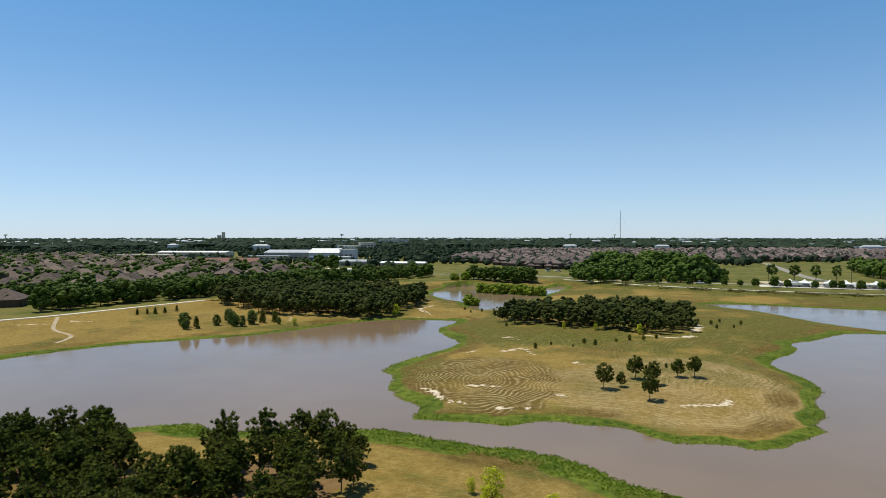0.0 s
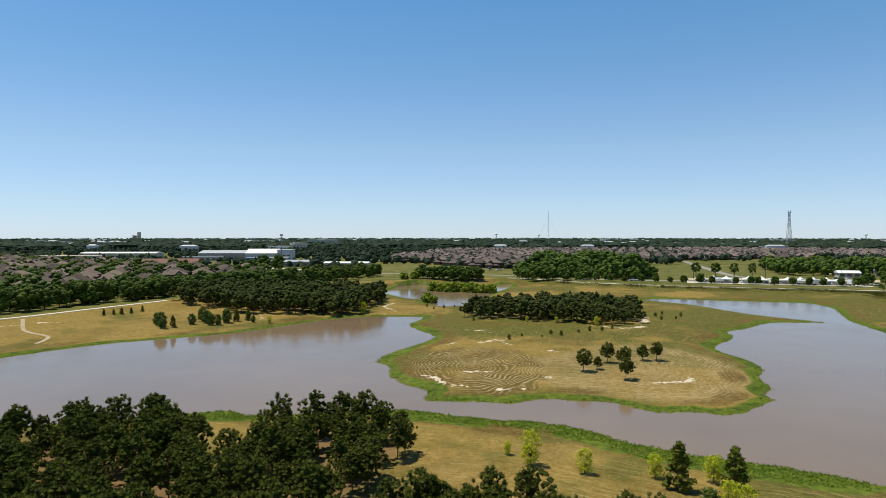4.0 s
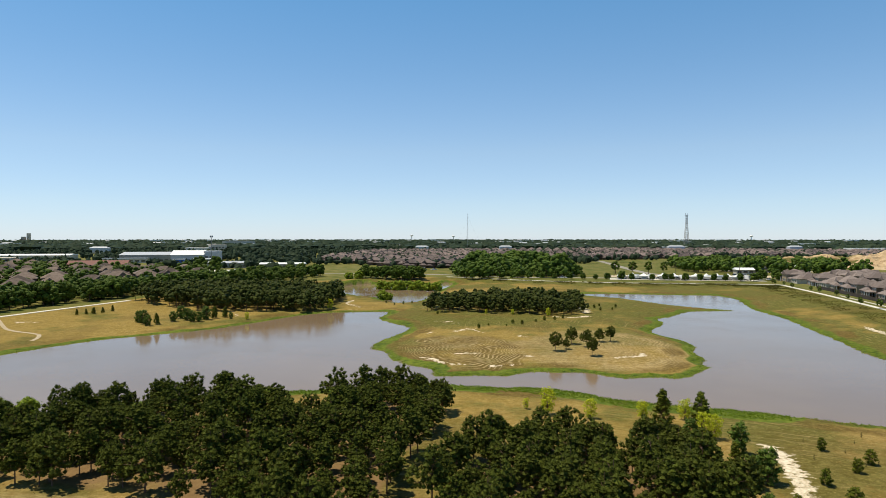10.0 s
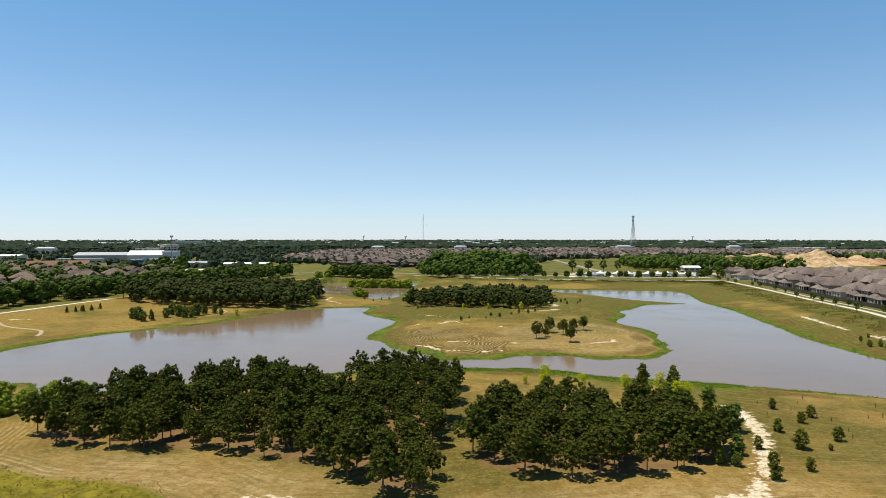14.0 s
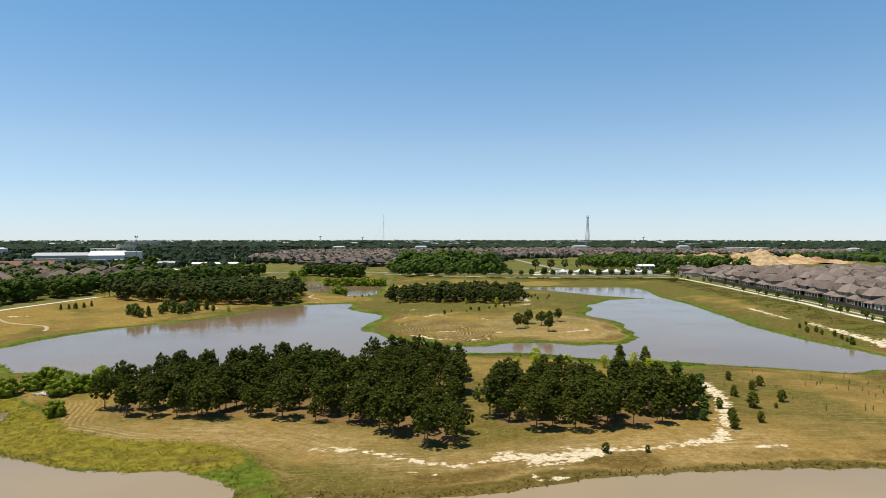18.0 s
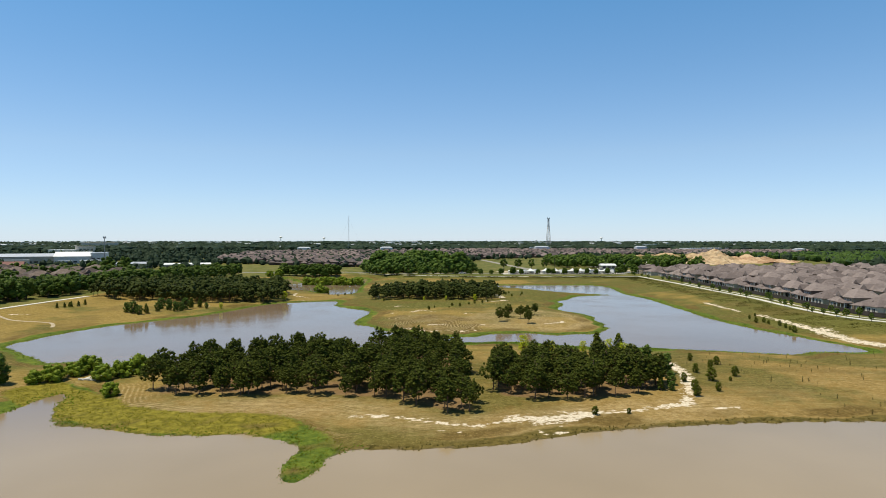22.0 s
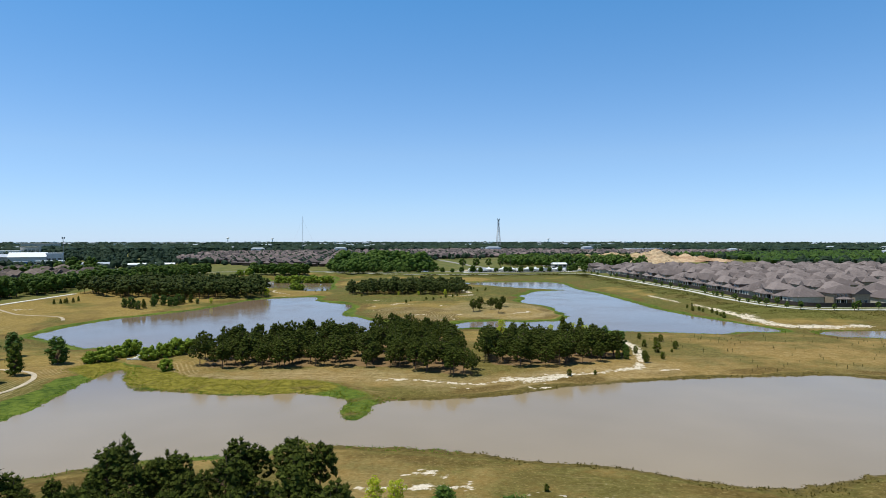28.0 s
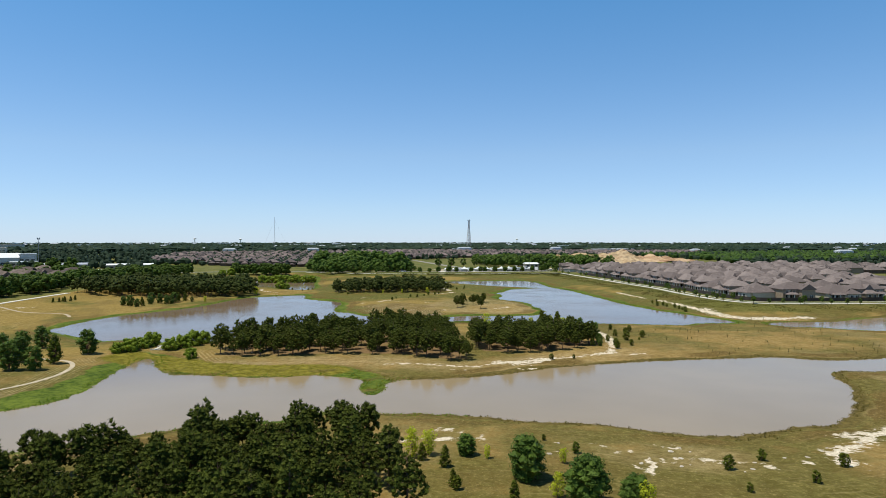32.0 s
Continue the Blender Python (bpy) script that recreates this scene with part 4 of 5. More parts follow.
def blob_wood(name, spots, sizes, heights_, level, material, label, seed):
    """Far crowns, each a rough many-sided clump, as one object."""
    bm = bmesh.new()
    bmesh.ops.create_icosphere(bm, subdivisions=level, radius=1)
    base = np.array([v.co[:] for v in bm.verts])
    faces = np.array([[v.index for v in f.verts] for f in bm.faces])
    bm.free()
    r = np.random.RandomState(seed)
    n = len(spots)
    w = base[None] * (1 + r.uniform(-0.38, 0.38, (n, len(base), 1)))
    w = w * np.stack([sizes, sizes * r.uniform(0.8, 1.2, n), heights_ * 0.5], 1)[:, None, :]
    w[:, :, 0] += spots[:, 0, None]
    w[:, :, 1] += spots[:, 1, None]
    w[:, :, 2] += PLAIN_Z + heights_[:, None] * 0.48
    f = faces[None] + (np.arange(n) * len(base))[:, None, None]
    ob = sheet(name, w.reshape(-1, 3).tolist(), f.reshape(-1, 3).tolist(), material)
    return tagged(ob, label, "trees", kind="stuff")


HOME_AREAS = {
    "east": np.array([(208, 372), (183, 300), (158, 210), (139, 140), (139, 90), (160, 84), (300, 48), (620, 60), (600, 330), (420, 345), (300, 372)], float),
    "centre": np.array([(-140, 720), (-70, 610), (-30, 552), (30, 545), (110, 640), (170, 750), (400, 800), (760, 780), (1000, 1000), (500, 1330), (-110, 1150)], float),
    "west": np.array([(-350, 165), (-265, 225), (-232, 275), (-205, 340), (-165, 400), (-185, 450), (-260, 520), (-640, 720), (-760, 520), (-560, 260)], float)}
OPEN_AREAS = [np.array(p, float) for p in (
    [(100, 405), (230, 400), (420, 380), (560, 520), (560, 760), (200, 720), (110, 560)], [(-110, 330), (-20, 420), (100, 380), (230, 380), (110, 400), (90, 420), (-5, 405), (-20, 470), (-110, 470)],
    [(-400, 640), (-215, 600), (-225, 765), (-390, 780)], [(-600, 730), (-440, 730), (-440, 850), (-600, 850)])]


def free(P, homes=True):
    ok = signed(P, LEVEE_LINE) > 6
    for a in (list(HOME_AREAS.values()) if homes else []) + OPEN_AREAS:
        ok &= ~inside(P, a)
    return ok


def fan(n, near, far, seed, power=1.0, left=-62, right=66):
    r = np.random.RandomState(seed)
    d = near + (far - near) * r.rand(n) ** power
    a = np.radians(r.uniform(left, right, n))
    return np.stack([np.sin(a) * d - 50, np.cos(a) * d - 60], 1)


P = fan(9500, 380, 1500, 1, 0.8)
P = P[free(P) & (wobble(P, 260, 41) > -0.45) & ((np.hypot(P[:, 0], P[:, 1]) > 620) | (P[:, 0] < -140))]
r_ = np.random.RandomState(5)
blob_wood("woods_middle", P, r_.uniform(2.0, 4.6, len(P)), r_.uniform(4.5, 9.5, len(P)), 1, WOODS, "spread of green broadleaf trees among houses far off", 2)
P = fan(4600, 560, 1350, 10, 1.0, -14, 40)
P = P[inside(P, HOME_AREAS["centre"])]
blob_wood("woods_north_gardens", P, r_.uniform(2.0, 4.2, len(P)), r_.uniform(4.5, 8.5, len(P)), 1, WOODS, "garden trees between the houses of the north estate", 11)
P = fan(15000, 1400, 4900, 3, 1.25)
P = P[wobble(P, 700, 43) > -0.75]
blob_wood("woods_far", P, r_.uniform(6, 17, len(P)), r_.uniform(7, 15, len(P)), 1, WOODS, "continuous dark green woods towards the horizon", 4)
P = fan(2300, 320, 1000, 9, 0.9, -66, -12)
P = P[inside(P, HOME_AREAS["west"]) & (line_dist(P, np.array([(-229.0, 222.0), (-190.0, 180.0)])) > 13)]
wood("woods_gardens", garden_oaks, P, 1.0, (OAK, BARK), "garden trees between the houses of the west estate", (0.55, 1.25))
P = np.random.RandomState(12).uniform((380, 340), (1500, 900), (4200, 2))
P = P[free(P) & (P[:, 1] > 395 + 0.05 * P[:, 0]) & (P[:, 1] < 560 + 0.25 * P[:, 0])]
blob_wood("woods_east", P, r_.uniform(2.8, 5.6, len(P)), r_.uniform(6, 10, len(P)), 1, WOODS_EAST, "broad belt of fresh green woods behind the east estate", 8)

# ---- houses ----


def quad_prism(bm, x0, x1, y0, y1, z0, z1):
    v = [bm.verts.new(p) for p in ((x0, y0, z0), (x1, y0, z0), (x1, y1, z0), (x0, y1, z0), (x0, y0, z1), (x1, y0, z1), (x1, y1, z1), (x0, y1, z1))]
    for f in ((0, 1, 5, 4), (1, 2, 6, 5), (2, 3, 7, 6), (3, 0, 4, 7), (4, 5, 6, 7), (3, 2, 1, 0)):
        bm.faces.new([v[i] for i in f])


def hip(bm, x0, x1, y0, y1, z, rise, eave=0.45, gable=False):
    """A hipped or gabled roof slab with eaves."""
    x0, x1, y0, y1 = x0 - eave, x1 + eave, y0 - eave, y1 + eave
    w, d = x1 - x0, y1 - y0
    inset = 0.0 if gable else min(w, d) / 2
    if w >= d:
        a, b = (x0 + inset, (y0 + y1) / 2), (x1 - inset, (y0 + y1) / 2)
        if not gable and w - d < 0.3:
            a, b = (a[0] - 0.2, a[1]), (b[0] + 0.2, b[1])
    else:
        a, b = ((x0 + x1) / 2, y0 + inset), ((x0 + x1) / 2, y1 - inset)
    lo = [bm.verts.new((x, y, z - 0.18)) for x, y in ((x0, y0), (x1, y0), (x1, y1), (x0, y1))]
    up = [bm.verts.new((x, y, z)) for x, y in ((x0, y0), (x1, y0), (x1, y1), (x0, y1))]
    t = [bm.verts.new((*a, z + rise)), bm.verts.new((*b, z + rise))]
    for i in range(4):
        bm.faces.new((lo[i], lo[(i + 1) % 4], up[(i + 1) % 4], up[i]))
    bm.faces.new(lo[::-1])
    if w >= d:
        for f in ((up[0], up[1], t[1], t[0]), (up[1], up[2], t[1]), (up[2], up[3], t[0], t[1]), (up[3], up[0], t[0])):
            bm.faces.new(f)
    else:
        for f in ((up[0], up[1], t[0]), (up[1], up[2], t[1], t[0]), (up[2], up[3], t[1]), (up[3], up[0], t[0], t[1])):
            bm.faces.new(f)


def window(parent, x, y, z, w, h, side):
    """A framed window on a wall facing -y (side 0) or +y (side 1)."""
    s = -1 if side == 0 else 1
    bm = bmesh.new()
    for a, b, c, d in ((-w / 2, -w / 2 + 0.08, -h / 2, h / 2), (w / 2 - 0.08, w / 2, -h / 2, h / 2), (-w / 2, w / 2, h / 2 - 0.08, h / 2), (-w / 2, w / 2, -h / 2, -h / 2 + 0.1), (-0.03, 0.03, -h / 2, h / 2)):
        quad_prism(bm, x + a, x + b, min(y, y + s * 0.07), max(y, y + s * 0.07), z + c, z + d)
    fr = part("window", bm, TRIM, parent)
    bm = bmesh.new()
    quad_prism(bm, x - w / 2 + 0.08, x + w / 2 - 0.08, min(y, y + s * 0.03), max(y, y + s * 0.03), z - h / 2 + 0.1, z + h / 2 - 0.08)
    part("pane", bm, PANE, fr)


def house(kind, walls, roof, detail, label):
    """A suburban house facing +y, with its back to -y: main block, crossing wing, garage and patio."""
    ob = thing("house", label, "house")
    w, d = (13.5, 14.5, 14.5, 13)[kind], (11.5, 11, 14, 11)[kind]
    tall = (5.0, 4.9, 3.0, 4.8)[kind]
    rise = (3.2, 3.0, 4.2, 3.3)[kind]
    x0, x1, y0, y1 = -w / 2, w / 2, -d / 2, d / 2
    bm = bmesh.new()
    quad_prism(bm, x0, x1, y0, y1, -0.4, tall)
    part("wall", bm, walls, ob)
    bm = bmesh.new()
    hip(bm, x0, x1, y0, y1, tall, rise, 0.55)
    part("roof", bm, roof, ob)
    # a wing across the main block, lower or as high as it
    wx = x0 + 0.6 if kind in (0, 3) else x1 - 7.0
    high = (2.9, 4.9, 3.0, 2.9)[kind]
    bm = bmesh.new()
    quad_prism(bm, wx, wx + 6.4, y0 - 2.6, y0 + 3, -0.4, high)
    part("wing_wall", bm, walls, ob)
    bm = bmesh.new()
    hip(bm, wx, wx + 6.4, y0 - 2.6, y0 + 5, high, 2.5, 0.5, gable=kind == 1)
    part("wing_roof", bm, roof, ob)
    bm = bmesh.new()
    quad_prism(bm, x0 + 0.3, x0 + 6.3, y1 - 0.5, y1 + 4.2, -0.4, 2.9)
    part("garage_wall", bm, walls, ob)
    bm = bmesh.new()
    hip(bm, x0 + 0.3, x0 + 6.3, y1 - 0.5, y1 + 4.2, 2.9, 2.1, gable=kind == 2)
    part("garage_roof", bm, roof, ob)
    px = x1 - 6.4 if kind in (0, 3) else x0 + 0.8
    bm = bmesh.new()
    hip(bm, px, px + 5.6, y0 - 3.2, y0 + 0.2, 2.7, 0.9, 0.2)
    part("patio_roof", bm, roof, ob)
    for q in (px + 0.1, px + 2.7, px + 5.3) if detail else ():
        bm = bmesh.new()
        quad_prism(bm, q, q + 0.26, y0 - 3.1, y0 - 2.84, -0.3, 2.55)
        part("patio_post", bm, TRIM, ob)
    bm = bmesh.new()
    gx = (1.6, -2.6, -2.2, 2.4)[kind]
    hip(bm, gx - 2.2, gx + 2.2, y1 - 4.2, y1 + 0.6, tall + 0.25, 2.2, 0.3, gable=kind != 3)
    part("dormer", bm, roof, ob)
    bm = bmesh.new()
    hip(bm, -gx - 1.7, -gx + 1.7, y0 - 0.5, y0 + 4.4, tall + 0.3, 1.9, 0.3, gable=True)
    part("rear_gable", bm, roof, ob)
    if detail:
        rows = (1.5, 3.8) if tall > 4 else (1.5,)
        for z in rows:
            for x in (px + 1.2, px + 2.9, px + 4.6) if z > 2 else (px + 1.2, px + 4.6):
                window(ob, x, y0, z, 1.2 if z > 2 else 1.5, 1.4 if z > 2 else 1.7, 0)
        window(ob, wx + 2.0, y0 - 2.6, 1.5, 1.5, 1.7, 0)
        window(ob, wx + 4.5, y0 - 2.6, 1.5, 1.5, 1.7, 0)
        bm = bmesh.new()
        quad_prism(bm, px + 2.0, px + 3.8, y0 - 0.05, y0, -0.2, 2.1)
        part("patio_door", bm, PANE, ob)
    return ob


def rows_in(area, origin, turn, along, across, rng_, jitter=1.2):
    c, s = math.cos(radians(turn)), math.sin(radians(turn))
    out = []
    for i in range(-60, 60):
        for j in range(-60, 60):
            u, v = i * along + (across * 0.3 if j % 2 else 0), j * across / 2 + (6 if j % 2 else -2)
            out.append((origin[0] + u * c - v * s + rng_.uniform(-jitter, jitter), origin[1] + u * s + v * c + rng_.uniform(-jitter, jitter), turn + (180 if j % 2 else 0)))
    P_ = np.array(out)
    return P_[inside(P_[:, :2], area)]


EAST_LABEL = "two-storey brick house with a grey-brown hipped shingle roof"
east_plain = [house(k, TAN if k % 2 else BRICK, SHINGLE, False, EAST_LABEL) for k in range(4)]
east_rich = [house(k, (BRICK, TAN, STUCCO, TAN)[k], SHINGLE, True, "two-storey brick house with rear windows and a covered patio") for k in range(4)]
far_homes = [house(k, BRICK, SHINGLE_DARK, False, "distant brick house with a dark hipped roof") for k in range(4)]
west_homes = [house(k, BRICK, SHINGLE_BROWN, False, "brown-roofed suburban house among garden trees") for k in range(4)]
trail = smooth_line(RIGHT_TRAIL, 10)
seg = np.diff(trail, axis=0)
normal = np.stack([-seg[:, 1], seg[:, 0]], 1) / np.linalg.norm(seg, axis=1)[:, None]
run = np.r_[0, np.cumsum(np.linalg.norm(seg, axis=1))]
for k in range(13):
    off = 24.5 + 23.5 * k + (5 if k % 2 else 0)
    line = trail[:-1] + normal * off
    prev = None
    for i in range(len(line)):
        p = line[i]
        if prev is not None and np.linalg.norm(p - prev) < 15.6 + (k * 7 % 5) * 0.6:
            continue
        if not inside(p[None], HOME_AREAS["east"])[0] or line_dist(p[None], trail)[0] < off - 3:
            continue
        prev = p
        ang = math.degrees(math.atan2(normal[i][1], normal[i][0])) - 90 + (180 if k % 2 else 0)
        src = rng.choice(east_rich if k == 0 else east_plain)
        copy_thing(src, pose(p[0] + rng.uniform(-1, 1), p[1] + rng.uniform(-1, 1), PLAIN_Z, 0, 0, ang + rng.uniform(-5, 5)))["group"] = "houses of the east estate"
P = rows_in(HOME_AREAS["west"], (-300, 350), 28, 17, 58, rng)
P = P[np.argsort(np.hypot(P[:, 0], P[:, 1]))]
copy_thing(west_homes[2], pose(-229, 222, PLAIN_Z, 0, 0, 35))["group"] = "houses of the west estate"
for x, y, a in P[:75]:
    copy_thing(rng.choice(west_homes), pose(x, y, PLAIN_Z, 0, 0, a))["group"] = "houses of the west estate"
Q = rows_in(HOME_AREAS["centre"], (0, 560), -12, 16.5, 54, rng)
Q = Q[np.argsort(np.hypot(Q[:, 0], Q[:, 1]))]
for x, y, a in Q[:85]:
    copy_thing(rng.choice(far_homes), pose(x, y, PLAIN_Z, 0, 0, a))["group"] = "houses of the north estate"


def estate(name, models, spots, label):
    """Far houses joined into one object."""
    V, F, M, mats, base = [], [], [], [], 0
    for x, y, ang in spots:
        c, s = math.cos(radians(ang)), math.sin(radians(ang))
        for child in rng.choice(models).children:
            m = child.data.materials[0]
            if m not in mats:
                mats.append(m)
            v, f = arrays(child)
            V.append(np.stack([v[:, 0] * c - v[:, 1] * s + x, v[:, 0] * s + v[:, 1] * c + y, v[:, 2] + PLAIN_Z], 1))
            F += [tuple(i + base for i in p) for p in f]
            M.append(np.full(len(f), mats.index(m)))
            base += len(v)
    me = bpy.data.meshes.new(name)
    me.from_pydata(np.concatenate(V).tolist(), [], F)
    for m in mats:
        me.materials.append(m)
    me.polygons.foreach_set("material_index", np.concatenate(M).astype(np.int32))
    tagged(new(name, me), label, "houses", kind="stuff")


estate("houses_north_far", far_homes, Q[85:], "rows of distant houses with dark roofs")
estate("houses_west_far", west_homes, P[75:], "far houses of the west estate with brown roofs")

# ---- trails, roads, fence ----


def ribbon(name, line, width, lift, material, label, category):
    """A paved strip that follows the ground, with its own thickness."""
    q = smooth_line(line, 10)
    d = np.gradient(q, axis=0)
    nrm = np.stack([-d[:, 1], d[:, 0]], 1) / (np.linalg.norm(d, axis=1)[:, None] + 1e-9)
    V, F = [], []
    for p, n in zip(q, nrm):
        z = height(*p)
        for s, dz in ((-1, -0.25), (-1, lift), (1, lift), (1, -0.25)):
            V.append((p[0] + n[0] * s * width / 2, p[1] + n[1] * s * width / 2, z + dz))
    for i in range(len(q) - 1):
        for j in range(3):
            F.append((i * 4 + j, i * 4 + j + 1, i * 4 + j + 5, i * 4 + j + 4))
    return tagged(sheet(name, V, F, material), label, category, kind="structure")


ribbon("trail_west", LEFT_TRAIL[:7], 2.5, 0.14, CONCRETE, "pale concrete walking trail on the west levee", "trail")
ribbon("trail_east", RIGHT_TRAIL[1:], 2.3, 0.14, CONCRETE, "pale concrete walking trail along the east levee", "trail")
ribbon("pavement_east", [(RIGHT_TRAIL[i][0] + 5.5, RIGHT_TRAIL[i][1] + (5 if i > 7 else 0)) for i in range(2, len(RIGHT_TRAIL))], 0.9, 0.12, CONCRETE, "narrow concrete footway below the garden fences", "pavement")
ribbon("trail_north", [(-6, 424), (16, 408), (30, 394), (52, 379), (88, 362), (128, 350), (165, 343), (190, 335)], 2.6, 0.14, CONCRETE, "pale concrete trail beside the back road", "trail")
ribbon("road_north", [(-300, 470), (-120, 468), (-20, 455), (40, 416), (110, 405), (180, 394), (240, 384), (420, 372)], 5.0, 0.10, ASPHALT, "worn grey asphalt road behind the levee", "road")
ribbon("lot_apron", [(104, 394), (150, 383), (200, 371)], 13.0, 0.12, CONCRETE, "pale concrete parking strip by the road", "pavement")
ribbon("lot_verge", [(112, 424), (150, 424), (190, 420), (235, 412)], 22.0, 0.06, EARTH_PATH, "bare tan earth at the front of the vacant lot", "ground")
ribbon("depot_yard", [(236, 478), (262, 482), (300, 490)], 40.0, 0.07, CONCRETE, "pale concrete yard of the depot", "pavement")
ribbon("car_park_west", [(-232, 600), (-212, 612), (-190, 690)], 26.0, 0.07, GRAVEL, "pale grey school car park", "pavement")
ribbon("yard_west", [(-222, 520), (-196, 524), (-170, 470)], 20.0, 0.07, CONCRETE, "pale concrete yard round the storage tank", "pavement")
ribbon("lot_drive", [(165, 412), (157, 440), (160, 500), (195, 720)], 7.0, 0.10, GRAVEL, "grey gravel drive across the vacant lot", "road")

ribbon("path_west", [(-178, 194), (-167, 180), (-160, 174), (-154, 171), (-149.5, 168), (-147, 163), (-146, 158)], 1.2, 0.05, EARTH_PATH, "bare pale earth footpath looping over the west bank", "path")
ribbon("path_near_west", [(-160, 8), (-150, 16), (-140, 27), (-135, 33), (-131.5, 41), (-130.5, 50), (-133, 57), (-140, 62)], 1.05, 0.05, EARTH_PATH, "bare pale earth footpath below the trees", "path")
fence = thing("fence", "dark stained wooden garden fence behind the houses", "fence")
fb = bmesh.new()
quad_prism(fb, -1.22, 1.22, -0.02, 0.02, 0.08, 1.75)
for z in (0.4, 1.3):
    quad_prism(fb, -1.22, 1.22, -0.07, -0.03, z, z + 0.09)
panel = part("panel", fb, FENCE, fence)
fb = bmesh.new()
quad_prism(fb, -0.05, 0.05, -0.05, 0.05, -0.3, 1.85)
post = part("post", fb, FENCE, fence)
fence_line = trail[:-1] + normal * 10.5
step = np.r_[0, np.cumsum(np.linalg.norm(np.diff(fence_line, axis=0), axis=1))]
for i, u in enumerate(np.arange(60, step[-1] - 20, 2.5)):
    x, y = np.interp(u, step, fence_line[:, 0]), np.interp(u, step, fence_line[:, 1])
    x2, y2 = np.interp(u + 2.5, step, fence_line[:, 0]), np.interp(u + 2.5, step, fence_line[:, 1])
    a = math.degrees(math.atan2(y2 - y, x2 - x))
    for src, px, py in ((panel, (x + x2) / 2, (y + y2) / 2), (post, x, y)):
        ob = src if i == 0 else src.copy()
        if i:
            scene.collection.objects.link(ob)
        ob.matrix_basis = pose(px, py, PLAIN_Z, 0, 0, a)

# ---- towers, halls, tank ----


def lattice_tower(x, y, top, base_w, top_w, material, label):
    ob = thing("radio_tower", label, "tower", at=(x, y, PLAIN_Z))
    n = 14

    def corner(u, i):
        w = base_w + (top_w - base_w) * min(1, u / 0.8)
        return Vector((w / 2 * (1 if i in (0, 3) else -1), w / 2 * (1 if i < 2 else -1), top * u))
    for i in range(4):
        bm = bmesh.new()
        for j in range(n):
            tube(bm, corner(j / n, i), corner((j + 1) / n, i), 0.42, 0.42, 4)
        part("leg", bm, material, ob)
    for i in range(4):
        for j in range(n):
            for p_, q_ in ((corner(j / n, i), corner((j + 1) / n, (i + 1) % 4)), (corner(j / n, (i + 1) % 4), corner((j + 1) / n, i))):
                bm = bmesh.new()
                tube(bm, p_, q_, 0.24, 0.24, 3)
                part("brace", bm, material, ob)
    bm = bmesh.new()
    quad_prism(bm, -top_w, top_w, -top_w, top_w, top, top + 1.4)
    part("platform", bm, material, ob)
    for dx in (-top_w * 0.8, top_w * 0.8):
        bm = bmesh.new()
        tube(bm, (dx, 0, top + 1.4), (dx, 0, top + 6), 0.5, 0.4)
        part("antenna", bm, material, ob)
    return ob


lattice_tower(726, 1685, 88, 13, 3.6, STEEL, "tall red and white steel lattice radio tower")
mast = thing("radio_mast", "slender guyed radio mast beyond the houses", "mast", at=(94, 1359, PLAIN_Z))
bm = bmesh.new()
for i in range(8):
    tube(bm, (0, 0, 10 * i), (0, 0, 10 * i + 10), 0.42, 0.40, 5)
part("pole", bm, STEEL, mast)
for a in (0.3, 2.4, 4.5):
    bm = bmesh.new()
    tube(bm, (0, 0, 72), (38 * math.cos(a), 38 * math.sin(a), 0), 0.06, 0.06, 3)
    part("guy_wire", bm, STEEL, mast)
cell = thing("cell_mast", "grey steel floodlight and phone mast", "mast", at=(-241, 646, PLAIN_Z))
bm = bmesh.new()
tube(bm, (0, 0, 0), (0, 0, 30), 0.42, 0.26, 8)
part("pole", bm, STEEL, cell)
bm = bmesh.new()
for i in range(3):
    a = i * 2.094
    quad_prism(bm, math.cos(a) * 1.2 - 0.4, math.cos(a) * 1.2 + 0.4, math.sin(a) * 1.2 - 0.4, math.sin(a) * 1.2 + 0.4, 28.4, 30.4)
part("antenna", bm, STEEL, cell)


def hall(x, y, turn, w, d, h, walls, roof, label, pitch=0.0, strips=0, name="hall"):
    ob = thing(name, label, "building", at=(x, y, PLAIN_Z), turn=turn)
    bm = bmesh.new()
    quad_prism(bm, -w / 2, w / 2, -d / 2, d / 2, -0.5, h)
    part("wall", bm, walls, ob)
    bm = bmesh.new()
    if pitch:
        hip(bm, -w / 2, w / 2, -d / 2, d / 2, h + 0.18, pitch, 0.6, gable=True)
    else:
        quad_prism(bm, -w / 2 - 0.4, w / 2 + 0.4, -d / 2 - 0.4, d / 2 + 0.4, h, h + 0.7)
    part("roof", bm, roof, ob)
    n = max(3, int(w / 6))
    for z in [2.0 + 3.4 * i for i in range(strips)]:
        for i in range(n):
            bm = bmesh.new()
            cx = -w / 2 + w * (i + 0.5) / n
            quad_prism(bm, cx - w / n * 0.34, cx + w / n * 0.34, -d / 2 - 0.06, -d / 2, z - 0.8, z + 0.8)
            part("window", bm, PANE, ob)
    return ob


